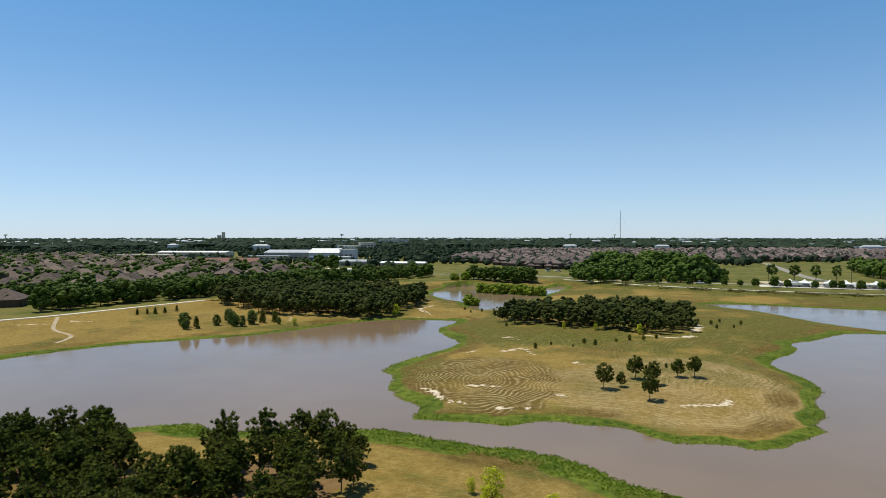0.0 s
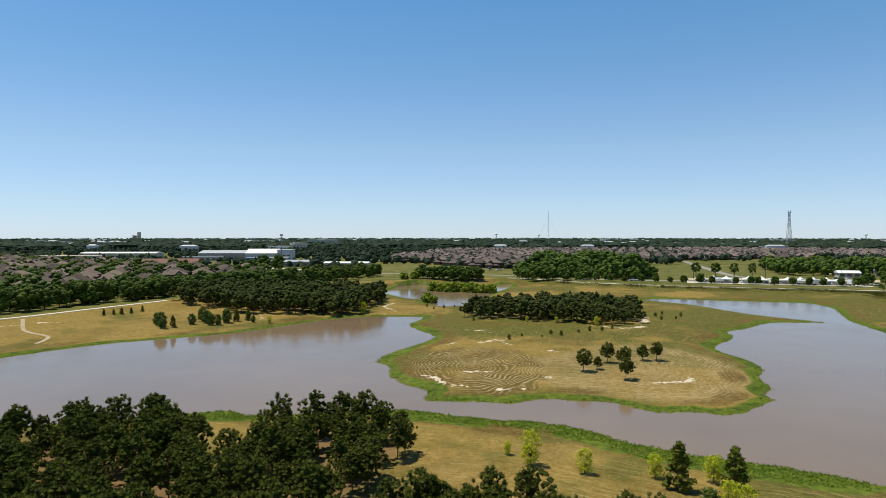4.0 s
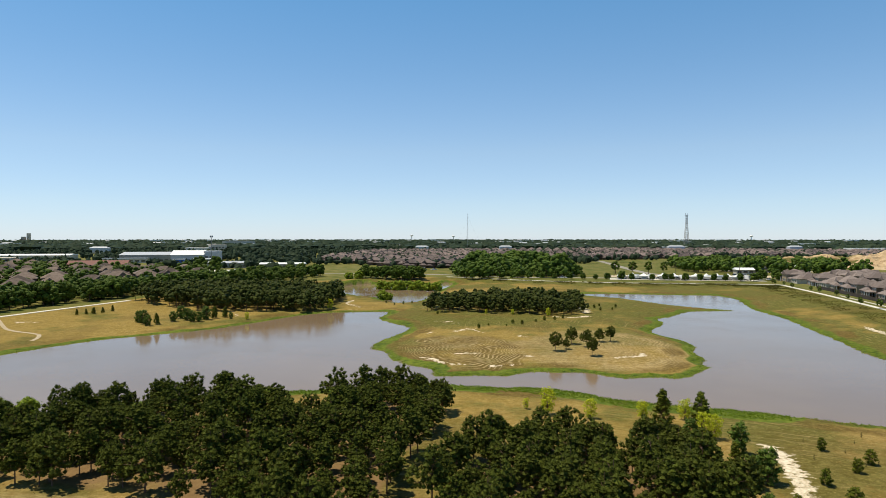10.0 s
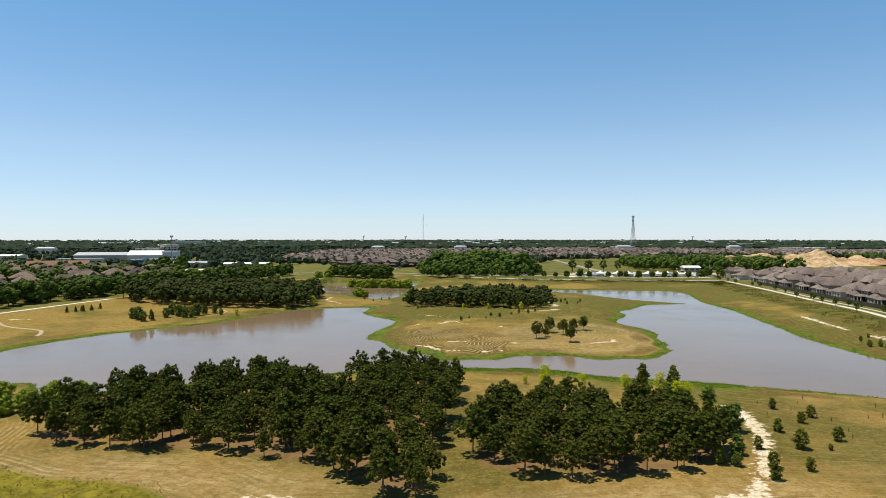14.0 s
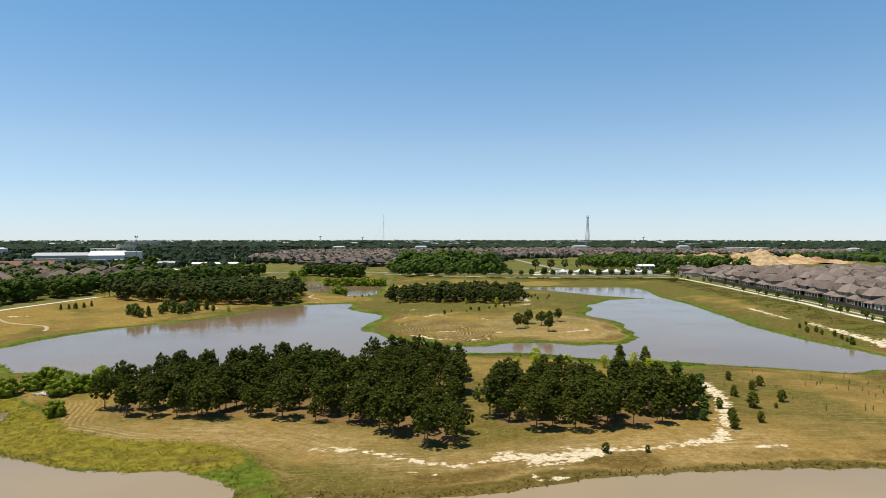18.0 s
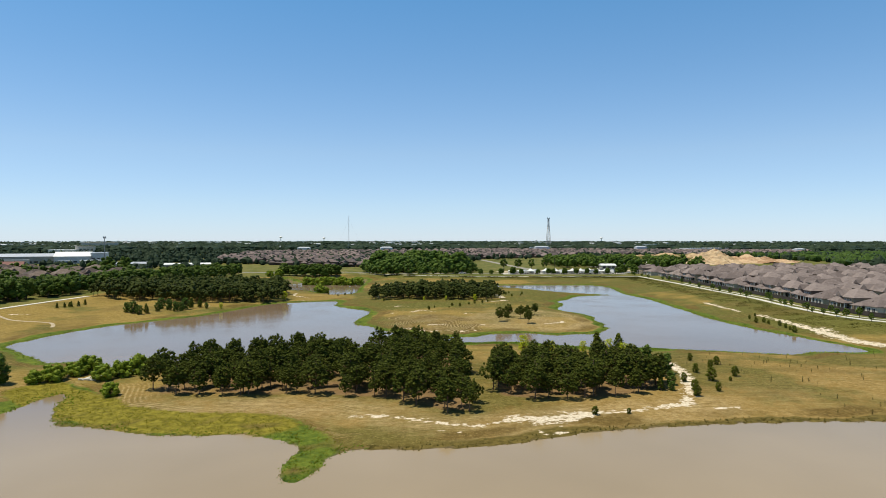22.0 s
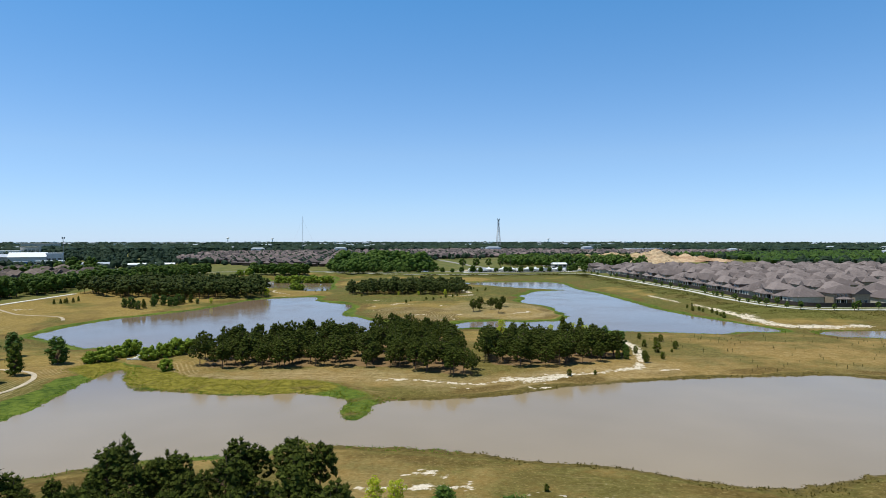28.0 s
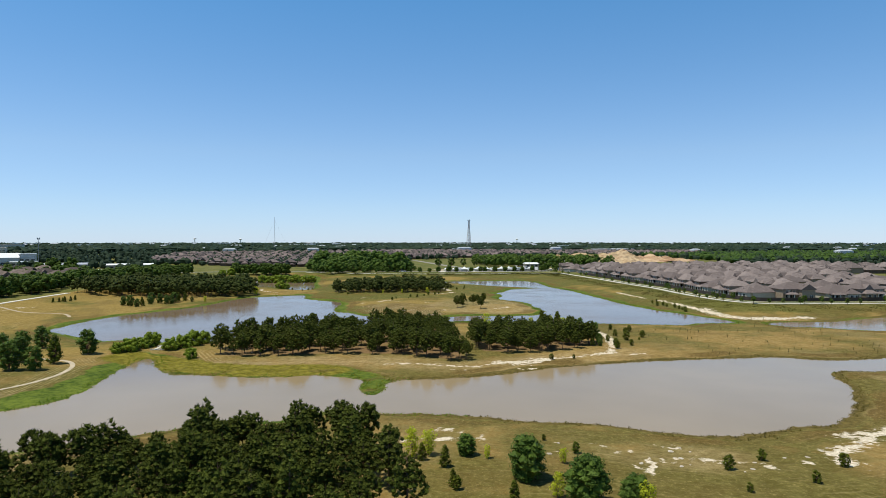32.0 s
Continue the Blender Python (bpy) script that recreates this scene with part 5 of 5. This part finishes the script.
hall(-340, 742, 8, 60, 42, 8.0, METAL_WALL, METAL_ROOF, "large grey metal-clad hall with low pitched roof", 3.0, 1)
hall(-293, 735, 8, 36, 34, 8.0, METAL_ROOF, WHITE_ROOF, "tall hall with a bright white pitched roof", 5.0, 1)
hall(-268, 742, 8, 16, 30, 11.5, METAL_ROOF, METAL_ROOF, "tall grey fly tower beside the white hall", 0, 2)
hall(-352, 700, 8, 46, 12, 4.5, STUCCO, METAL_ROOF, "low grey front wing of the hall", 0, 1)
hall(-290, 690, 8, 12, 9, 3.6, BLUE_WALL, METAL_ROOF, "low blue-fronted annexe of the hall", 0, 1)
hall(-262, 690, 8, 26, 12, 4.0, STUCCO, WHITE_ROOF, "low white canteen building beside the hall", 0, 1)
hall(-505, 790, 8, 95, 30, 6, STUCCO, WHITE_ROOF, "long low building with a white roof", 1.5, 1)
hall(-470, 640, 8, 62, 22, 7, STUCCO, STUCCO, "row of cream stucco shop units", 0, 2)
hall(-492, 606, 8, 16, 9, 4.5, BLUE_WALL, WHITE_ROOF, "small shop with bright blue cladding", 0, 0)
hall(-302, 530, 14, 48, 22, 5.0, BRICK, SHINGLE_RED, "school wing with a red-brown roof", 3.5, 1)
hall(-205, 575, 4, 42, 18, 4.5, METAL_WALL, METAL_ROOF, "long low white shed behind the pines", 1.5, 1)
hall(-150, 560, 2, 40, 14, 4.0, METAL_WALL, WHITE_ROOF, "low white shed among the trees", 1.2, 1)
hall(-525, 1840, 0, 84, 40, 17, STUCCO, STUCCO, "stadium stand with a pale banded front", 0, 3, "stadium")
hall(-408, 1237, 5, 30, 22, 14, STUCCO, STUCCO, "square cream office block", 0, 3)
hall(-2686, 4520, 5, 20, 30, 30, METAL_WALL, STUCCO, "distant grey office slab", 0, 5)
hall(-2660, 4535, 5, 14, 30, 54, STUCCO, STUCCO, "distant pale tower block", 0, 8)
hall(226, 446, -10, 13, 9, 3.4, STUCCO, WHITE_ROOF, "white depot shed by the road", 1.5, 1)
hall(243, 466, -10, 15, 9, 3.4, STUCCO, WHITE_ROOF, "white depot shed by the road", 1.5, 1)
hall(318, 508, -14, 24, 11, 3.6, STUCCO, WHITE_ROOF, "long white-roofed depot building", 1.2, 1)
for x, y, w_, d_ in ((262, 470, 12, 8), (270, 492, 16, 9), (285, 478, 9, 7), (252, 500, 14, 8), (296, 500, 12, 8), (240, 484, 9, 7)):
    hall(x, y, -12 + w_, w_, d_, 3.2 + d_ * 0.08, STUCCO, WHITE_ROOF, "small white shed in the crowded depot yard", 1.2, 1)["group"] = "sheds of the depot"
far_r = random.Random(31)
for i in range(70):
    a, d = radians(far_r.uniform(-56, 56)), far_r.uniform(1300, 4200)
    x, y = math.sin(a) * d - 50, math.cos(a) * d - 60
    hall(x, y, far_r.uniform(-20, 20), far_r.uniform(24, 90), 22, 5 + d * 0.0017 + far_r.uniform(0, 3), TRIM, WHITE_ROOF, "distant pale flat building among the woods", 0, 1)["group"] = "distant pale buildings"

def far_roofs(n, seed):
    """Pale roofs scattered through the far woods, as one object."""
    r = np.random.RandomState(seed)
    spots = fan(n, 1100, 4600, seed, 0.9)
    V, F = [], []
    for x, y in spots:
        d = math.hypot(x, y)
        w_, h_ = r.uniform(6, 14) + d * 0.002, r.uniform(7.5, 10.0) + d * 0.0007
        b = len(V)
        for zz in (0.0, h_):
            V += [(x - w_, y - 6, PLAIN_Z + zz), (x + w_, y - 6, PLAIN_Z + zz), (x + w_, y + 6, PLAIN_Z + zz), (x - w_, y + 6, PLAIN_Z + zz)]
        V += [(x - w_ + 4, y, PLAIN_Z + h_ + 2.2), (x + w_ - 4, y, PLAIN_Z + h_ + 2.2)]
        F += [tuple(b + i for i in f) for f in ((0, 1, 5, 4), (1, 2, 6, 5), (2, 3, 7, 6), (3, 0, 4, 7), (4, 5, 9, 8), (5, 6, 9), (6, 7, 8, 9), (7, 4, 8))]
    return tagged(sheet("far_roofs", V, F, METAL_ROOF), "scattered pale roofs among the far woods", "buildings", kind="stuff")


far_roofs(120, 77)
tank = thing("storage_tank", "round white steel storage tank", "tank", at=(-166, 455, PLAIN_Z))
bm = bmesh.new()
bmesh.ops.create_cone(bm, cap_ends=True, segments=24, radius1=4.2, radius2=4.2, depth=3.6, matrix=Matrix.Translation((0, 0, 1.8)))
part("shell", bm, WHITE_ROOF, tank)
bm = bmesh.new()
bmesh.ops.create_cone(bm, cap_ends=True, segments=24, radius1=4.4, radius2=0.4, depth=0.9, matrix=Matrix.Translation((0, 0, 4.05)))
part("lid", bm, WHITE_ROOF, tank)
for x, y, top in ((-2725, 2650, 40), (-20, 3900, 46), (240, 3950, 42), (1900, 3500, 42)):
    wt = thing("water_tower", "distant white bulbous water tower", "water tower", "water towers", (x, y, PLAIN_Z))
    bm = bmesh.new()
    tube(bm, (0, 0, 0), (0, 0, top - 10), 3, 2, 10)
    part("stem", bm, WHITE_ROOF, wt)
    bm = bmesh.new()
    bmesh.ops.create_uvsphere(bm, u_segments=16, v_segments=8, radius=1, matrix=Matrix.Translation((0, 0, top - 8)) @ Matrix.Diagonal((9, 9, 5, 1)))
    part("bowl", bm, WHITE_ROOF, wt)

# spoil heaps behind the east estate
def heap(x, y, w, d, h, seed, label, material):
    n = 84
    U, V_ = np.meshgrid(np.linspace(-1, 1, n), np.linspace(-1, 1, n))
    P_ = np.stack([U.ravel() * w + x, V_.ravel() * d + y], 1)
    rr = np.sqrt(U.ravel() ** 2 + V_.ravel() ** 2) + 0.16 * wobble(P_, 60, seed)
    gully = np.abs(wobble(P_, 13, seed + 2)) + 0.5 * np.abs(wobble(P_, 6, seed + 3))
    z = np.clip(1 - rr, 0, 1) ** 0.8 * h * (1 + 0.5 * wobble(P_, 34, seed + 1)) - (0.5 + 0.09 * h) * gully * sstep(rr, 0.98, 0.75)
    z = np.where(rr < 1, np.maximum(z, -0.3), -0.6)
    i = np.arange(n * n).reshape(n, n)
    F = np.stack([i[:-1, :-1], i[:-1, 1:], i[1:, 1:], i[1:, :-1]], -1).reshape(-1, 4)
    return tagged(sheet("earth_mound", np.c_[P_, z + PLAIN_Z].tolist(), F.tolist(), material, True), label, "earth mound")


heap(425, 645, 135, 60, 8.5, 61, "wide bank of excavated tan earth with grassy slopes", WEEDY)
heap(427, 557, 34, 28, 16.5, 64, "steep pale heap of excavated sand", DIRT)
heap(400, 520, 34, 24, 9, 67, "small pale sand heap", DIRT)
heap(335, 590, 62, 42, 8, 70, "low bank of tan earth with weeds", WEEDY)
heap(480, 560, 60, 40, 8, 73, "orange bank of freshly dug earth", CLAY)

# ---- cars, poles ----


def car(paint, label, long_=4.7, tall=1.5, van=False):
    ob = thing("car", label, "car")
    bm = bmesh.new()
    prof = [(-0.5, 0.32), (0.5, 0.32), (0.5, 0.62), (0.44, 0.85), (0.24, 0.92), (0.12, 1.0 if not van else 0.98), (-0.36, 1.0), (-0.49, 0.9)]
    for s in (-1, 1):
        ring = [bm.verts.new((px * long_, s * 0.9, pz * 0.98)) for px, pz in prof]
        bm.faces.new(ring if s < 0 else ring[::-1])
    bm.verts.ensure_lookup_table()
    n = len(prof)
    for i in range(n):
        bm.faces.new((bm.verts[i], bm.verts[n + i], bm.verts[n + (i + 1) % n], bm.verts[(i + 1) % n]))
    part("body", bm, paint, ob)
    bm = bmesh.new()
    a, b = (-0.44, 0.16) if not van else (-0.1, 0.2)
    lo = [bm.verts.new((px * long_, s * 0.84, 0.95)) for px, s in ((a, -1), (b + 0.1, -1), (b + 0.1, 1), (a, 1))]
    up = [bm.verts.new((px * long_, s * 0.7, tall)) for px, s in ((a + 0.07, -1), (b - 0.03, -1), (b - 0.03, 1), (a + 0.07, 1))]
    for i in range(4):
        bm.faces.new((lo[i], lo[(i + 1) % 4], up[(i + 1) % 4], up[i]))
    bm.faces.new(up)
    cab = part("cabin", bm, PANE, ob)
    bm = bmesh.new()
    quad_prism(bm, (a + 0.08) * long_, (b - 0.04) * long_, -0.69, 0.69, tall, tall + 0.04)
    part("roof", bm, paint, cab)
    for px in (-0.31, 0.31):
        for s in (-0.86, 0.86):
            bm = bmesh.new()
            bmesh.ops.create_cone(bm, cap_ends=True, segments=12, radius1=0.33, radius2=0.33, depth=0.22, matrix=Matrix.Translation((px * long_, s, 0.33)) @ Matrix.Rotation(1.5708, 4, "X"))
            part("wheel", bm, TYRE, ob)
    return ob


cars = [car(CAR_WHITE, "white parked car beside the road"), car(CAR_WHITE, "white parked van beside the road", 5.4, 2.1), car(CAR_DARK, "dark parked car beside the road"), car(CAR_WHITE, "white parked pickup truck", 5.5, 1.7, True)]
for i in range(24):
    x = 112 + i * 4.0 + rng.uniform(-0.8, 0.8)
    copy_thing(cars[0 if i % 5 else rng.choice((1, 2, 3))], pose(x, 426.5 - 0.25 * x + rng.uniform(-1.5, 2), PLAIN_Z + 0.13, 0, 0, 90 + rng.uniform(-6, 6)))["group"] = "cars parked by the road"
for x, y in ((68, 404), (74, 405), (-20, 520), (-12, 518), (205, 420), (214, 424), (222, 428), (230, 424)):
    copy_thing(rng.choice(cars), pose(x, y, PLAIN_Z + 0.02, 0, 0, rng.uniform(0, 180)))["group"] = "cars parked by the road"
pole = thing("utility_pole", "dark wooden utility pole with a crossarm", "pole")
bm = bmesh.new()
tube(bm, (0, 0, -0.3), (0, 0, 11), 0.17, 0.12, 7)
part("shaft", bm, FENCE, pole)
bm = bmesh.new()
quad_prism(bm, -1.2, 1.2, -0.06, 0.06, 10.1, 10.25)
part("crossarm", bm, FENCE, pole)
def box_truck():
    ob = thing("delivery_truck", "white box truck parked on the concrete strip", "truck")
    for name_, mat_, dims in (("box", CAR_WHITE, (-3.4, 1.6, -1.15, 1.15, 0.9, 3.3)), ("chassis", TYRE, (-3.3, 3.2, -0.9, 0.9, 0.55, 0.9)), ("cab", CAR_WHITE, (1.75, 3.3, -1.05, 1.05, 0.9, 2.0)), ("windscreen", PANE, (1.9, 3.0, -0.98, 0.98, 2.0, 2.6))):
        bm_ = bmesh.new()
        quad_prism(bm_, *dims)
        bmesh.ops.bevel(bm_, geom=bm_.edges[:], offset=0.06, segments=1, affect="EDGES")
        part(name_, bm_, mat_, ob)
    for px_ in (-2.2, 2.4):
        for s_ in (-0.95, 0.95):
            bm_ = bmesh.new()
            bmesh.ops.create_cone(bm_, cap_ends=True, segments=12, radius1=0.45, radius2=0.45, depth=0.28, matrix=Matrix.Translation((px_, s_, 0.45)) @ Matrix.Rotation(1.5708, 4, "X"))
            part("wheel", bm_, TYRE, ob)
    return ob


def market_tent():
    """A white peaked tent on four poles."""
    ob = thing("market_tent", "white peaked fabric tent on slender poles", "tent")
    bm_ = bmesh.new()
    rim = [bm_.verts.new((sx * 3.1, sy * 3.1, 2.5)) for sx, sy in ((-1, -1), (1, -1), (1, 1), (-1, 1))]
    hem = [bm_.verts.new((sx * 3.1, sy * 3.1, 2.1)) for sx, sy in ((-1, -1), (1, -1), (1, 1), (-1, 1))]
    mid_ = [bm_.verts.new((sx * 1.2, sy * 1.2, 3.3)) for sx, sy in ((-1, -1), (1, -1), (1, 1), (-1, 1))]
    tip_ = bm_.verts.new((0, 0, 4.5))
    for i in range(4):
        j = (i + 1) % 4
        bm_.faces.new((hem[i], hem[j], rim[j], rim[i]))
        bm_.faces.new((rim[i], rim[j], mid_[j], mid_[i]))
        bm_.faces.new((mid_[i], mid_[j], tip_))
    part("canopy", bm_, WHITE_ROOF, ob)
    for sx in (-3.0, 3.0):
        for sy in (-3.0, 3.0):
            bm_ = bmesh.new()
            tube(bm_, (sx, sy, -0.1), (sx, sy, 2.4), 0.06, 0.06, 5)
            part("pole", bm_, STEEL, ob)
    bm_ = bmesh.new()
    quad_prism(bm_, -3.0, 3.0, 2.9, 3.0, 0.0, 2.2)
    part("back_sheet", bm_, WHITE_ROOF, ob)
    return ob


tent = market_tent()
for i, x in enumerate((112, 119, 126, 138, 145, 152, 158.5, 165, 171.5, 178, 184.5)):
    copy_thing(tent, pose(x, 421.5 - 0.255 * x, PLAIN_Z + 0.13, 0, 0, -14 + rng.uniform(-3, 3)))["group"] = "row of market tents"
truck = box_truck()
for x in (121, 129, 149, 166, 173, 189):
    copy_thing(truck, pose(x, 419 - 0.25 * x + rng.uniform(-1, 1.0), PLAIN_Z + 0.13, 0, 0, rng.choice((0, 90, 90, 180)) + rng.uniform(-5, 5)))["group"] = "trucks parked by the road"
POLES = [(30, 420), (75, 412), (118, 428), (163, 424), (208, 418), (252, 414), (296, 410)]
line_ = thing("power_line", "thin black overhead wires strung along the road poles", "cable")
for (xa, ya), (xb, yb) in zip(POLES, POLES[1:]):
    for side in (-1.1, 1.1):
        bm = bmesh.new()
        pts = [Vector((xa + (xb - xa) * u, ya + (yb - ya) * u + side, PLAIN_Z + 10.3 - 3.2 * u * (1 - u))) for u in np.linspace(0, 1, 9)]
        rings_ = [[bm.verts.new(p_ + Vector((0, 0.03 * math.cos(2.094 * i), 0.03 * math.sin(2.094 * i)))) for i in range(3)] for p_ in pts]
        for r0, r1 in zip(rings_, rings_[1:]):
            for i in range(3):
                bm.faces.new((r0[i], r0[(i + 1) % 3], r1[(i + 1) % 3], r1[i]))
        part("wire", bm, TYRE, line_)
for x, y in ((75, 412), (118, 428), (163, 424), (208, 418), (252, 414), (296, 410), (30, 420), (330, 500), (370, 560)):
    copy_thing(pole, pose(x, y, PLAIN_Z, 0, 0, 85))["group"] = "poles along the road"

# ---- culvert, stones ----
cul = thing("culvert", "pale concrete culvert between the two ponds", "culvert", at=(-111.5, 69.5, 0.35), turn=-18)
bm = bmesh.new()
quad_prism(bm, -1.9, 1.9, -3.0, -2.75, -0.6, 0.55)
quad_prism(bm, -1.9, 1.9, 2.75, 3.0, -0.6, 0.55)
part("headwall", bm, CONCRETE, cul)
for dx in (-0.9, 0.9):
    bm = bmesh.new()
    bmesh.ops.create_cone(bm, cap_ends=False, segments=16, radius1=0.45, radius2=0.45, depth=6.6, matrix=Matrix.Translation((dx, 0, 0)) @ Matrix.Rotation(1.5708, 4, "X"))
    part("pipe", bm, CONCRETE, cul)


def stone(seed):
    bm = bmesh.new()
    bmesh.ops.create_icosphere(bm, subdivisions=2, radius=0.5)
    r = random.Random(seed)
    for v in bm.verts:
        v.co *= r.uniform(0.75, 1.2)
        v.co.z *= 0.45
    return tagged(part("stone", bm, CHALK), "flat bleached limestone lump on the dry grass", "stone", "stones on the near meadow")


stones = [stone(i) for i in range(4)]
for _ in range(20):
    x, y = rng.choice(((-47, -58), (-46, -56), (-35, -64), (-42, -56), (-28, -64), (-16, -60), (-30, 14), (-56, -47)))
    x, y = x + rng.gauss(0, 3.0), y + rng.gauss(0, 2.2)
    if shore_dist(np.array([[x, y]]))[0] > 2:
        ob = copy_thing(rng.choice(stones), pose(x, y, height(x, y) + 0.03, 0, 0, rng.uniform(0, 360)))
        k = rng.uniform(0.3, 0.9)
        ob.scale = (k, k * rng.uniform(0.5, 1), k * 0.7)

# ---- marsh grass and brush ----


def tufts(name, spots, size, n, material, label, seed, category="grass", lift=0.0):
    s = Soup(seed)
    for x, y in spots:
        k = size * s.r.uniform(0.6, 1.4)
        s.tuft(Vector((x, y, height(x, y) + lift)), Vector((0, 0, 0.8)), n, k, k * 0.14)
    return tagged(sheet(name, [tuple(v) for v in s.v], s.f, material), label, category, kind="stuff")


def shore_spots(n, box, lo, hi, seed):
    P_ = np.random.RandomState(seed).uniform(box[:2], box[2:], (n, 2))
    d = shore_dist(P_)
    return P_[(d > lo) & (d < hi) & (d < 0.6 + (hi - 0.6) * (0.5 + 0.5 * wobble(P_, 9, seed)))]


P = shore_spots(120000, (-170, -70, 110, 125), -0.35, 3.4, 1)
brown_side = (P[:, 0] > -60) & (P[:, 1] < 14) & (wobble(P, 18, 14) < 0.75)
tufts("reed_fringe", P[brown_side], 0.32, 6, DRY_REEDS, "dry brown reeds along the near pond", 12)
tufts("marsh_grass", P[~brown_side], 0.32, 6, REEDS, "green marsh grass along the near shores", 2)
tufts("marsh_grass_far", shore_spots(90000, (-150, 125, 140, 320), -0.15, 2.4, 3), 0.38, 4, REEDS, "green marsh grass along the far shores", 4)
P = np.random.RandomState(19).uniform((-66, 68), (40, 106), (26000, 2))
P = P[(line_dist(P, smooth_line([(-62, 97), (-31, 101), (2, 91), (11, 83), (30, 74)])) < 6.5 + 1.5 * wobble(P, 9, 12)) & (shore_dist(P) > -0.3)][:4200]
tufts("rank_grass", P, 0.30, 7, REEDS, "tall lush green grass on the south shore", 20)
P = np.random.RandomState(16).uniform((-130, -8), (-62, 70), (30000, 2))
d_ = shore_dist(P)
P = P[(d_ > -0.1) & (d_ < 12) & (line_dist(P, smooth_line([(-121, 62), (-106, 42), (-92, 30), (-78, 24), (-71, 10), (-72, 0)])) < 8) & (wobble(P, 6, 9) > -0.3)][:3000]
tufts("marsh_plants", P, 0.22, 5, MARSH_GOLD, "rank yellow-green marsh plants on the wet spit", 18)
P = np.random.RandomState(6).uniform((88, 40), (190, 365), (60000, 2))
lv = signed(P, LEVEE_LINE)
P = P[(lv < -3.5) & (lv > -17) & (wobble(P, 16, 3) > -0.15)][:7500]
tufts("bank_brush", P, 0.38, 6, SCRUB, "rough dark green brush on the levee slope", 8, "brush")
P = np.random.RandomState(26).uniform((15, 310), (190, 410), (30000, 2))
lv = signed(P, LEVEE_LINE)
P = P[(lv < -2.5) & (lv > -13) & (wobble(P, 20, 33) > -0.1)][:1800]
tufts("bank_brush_north", P, 0.75, 6, SCRUB, "dark green brush along the back levee", 28, "brush")
P = np.random.RandomState(7).uniform((-110, -80), (100, 60), (46000, 2))
P = P[(shore_dist(P) > 2.5) & (wobble(P, 14, 5) > 0.1)][:5000]
tufts("dry_tussocks", P, 0.16, 4, STRAW, "dry straw tussocks scattered over the meadow", 9)
for models in (near_pines, stout_pines, garden_oaks, small_pines, oaks, street_oaks, oaks_low, shrubs, slips, firs, ovals, cedars, limes, willows, east_plain, east_rich, far_homes, west_homes, cars, [pole, truck, tent], stones):
    clear(models)
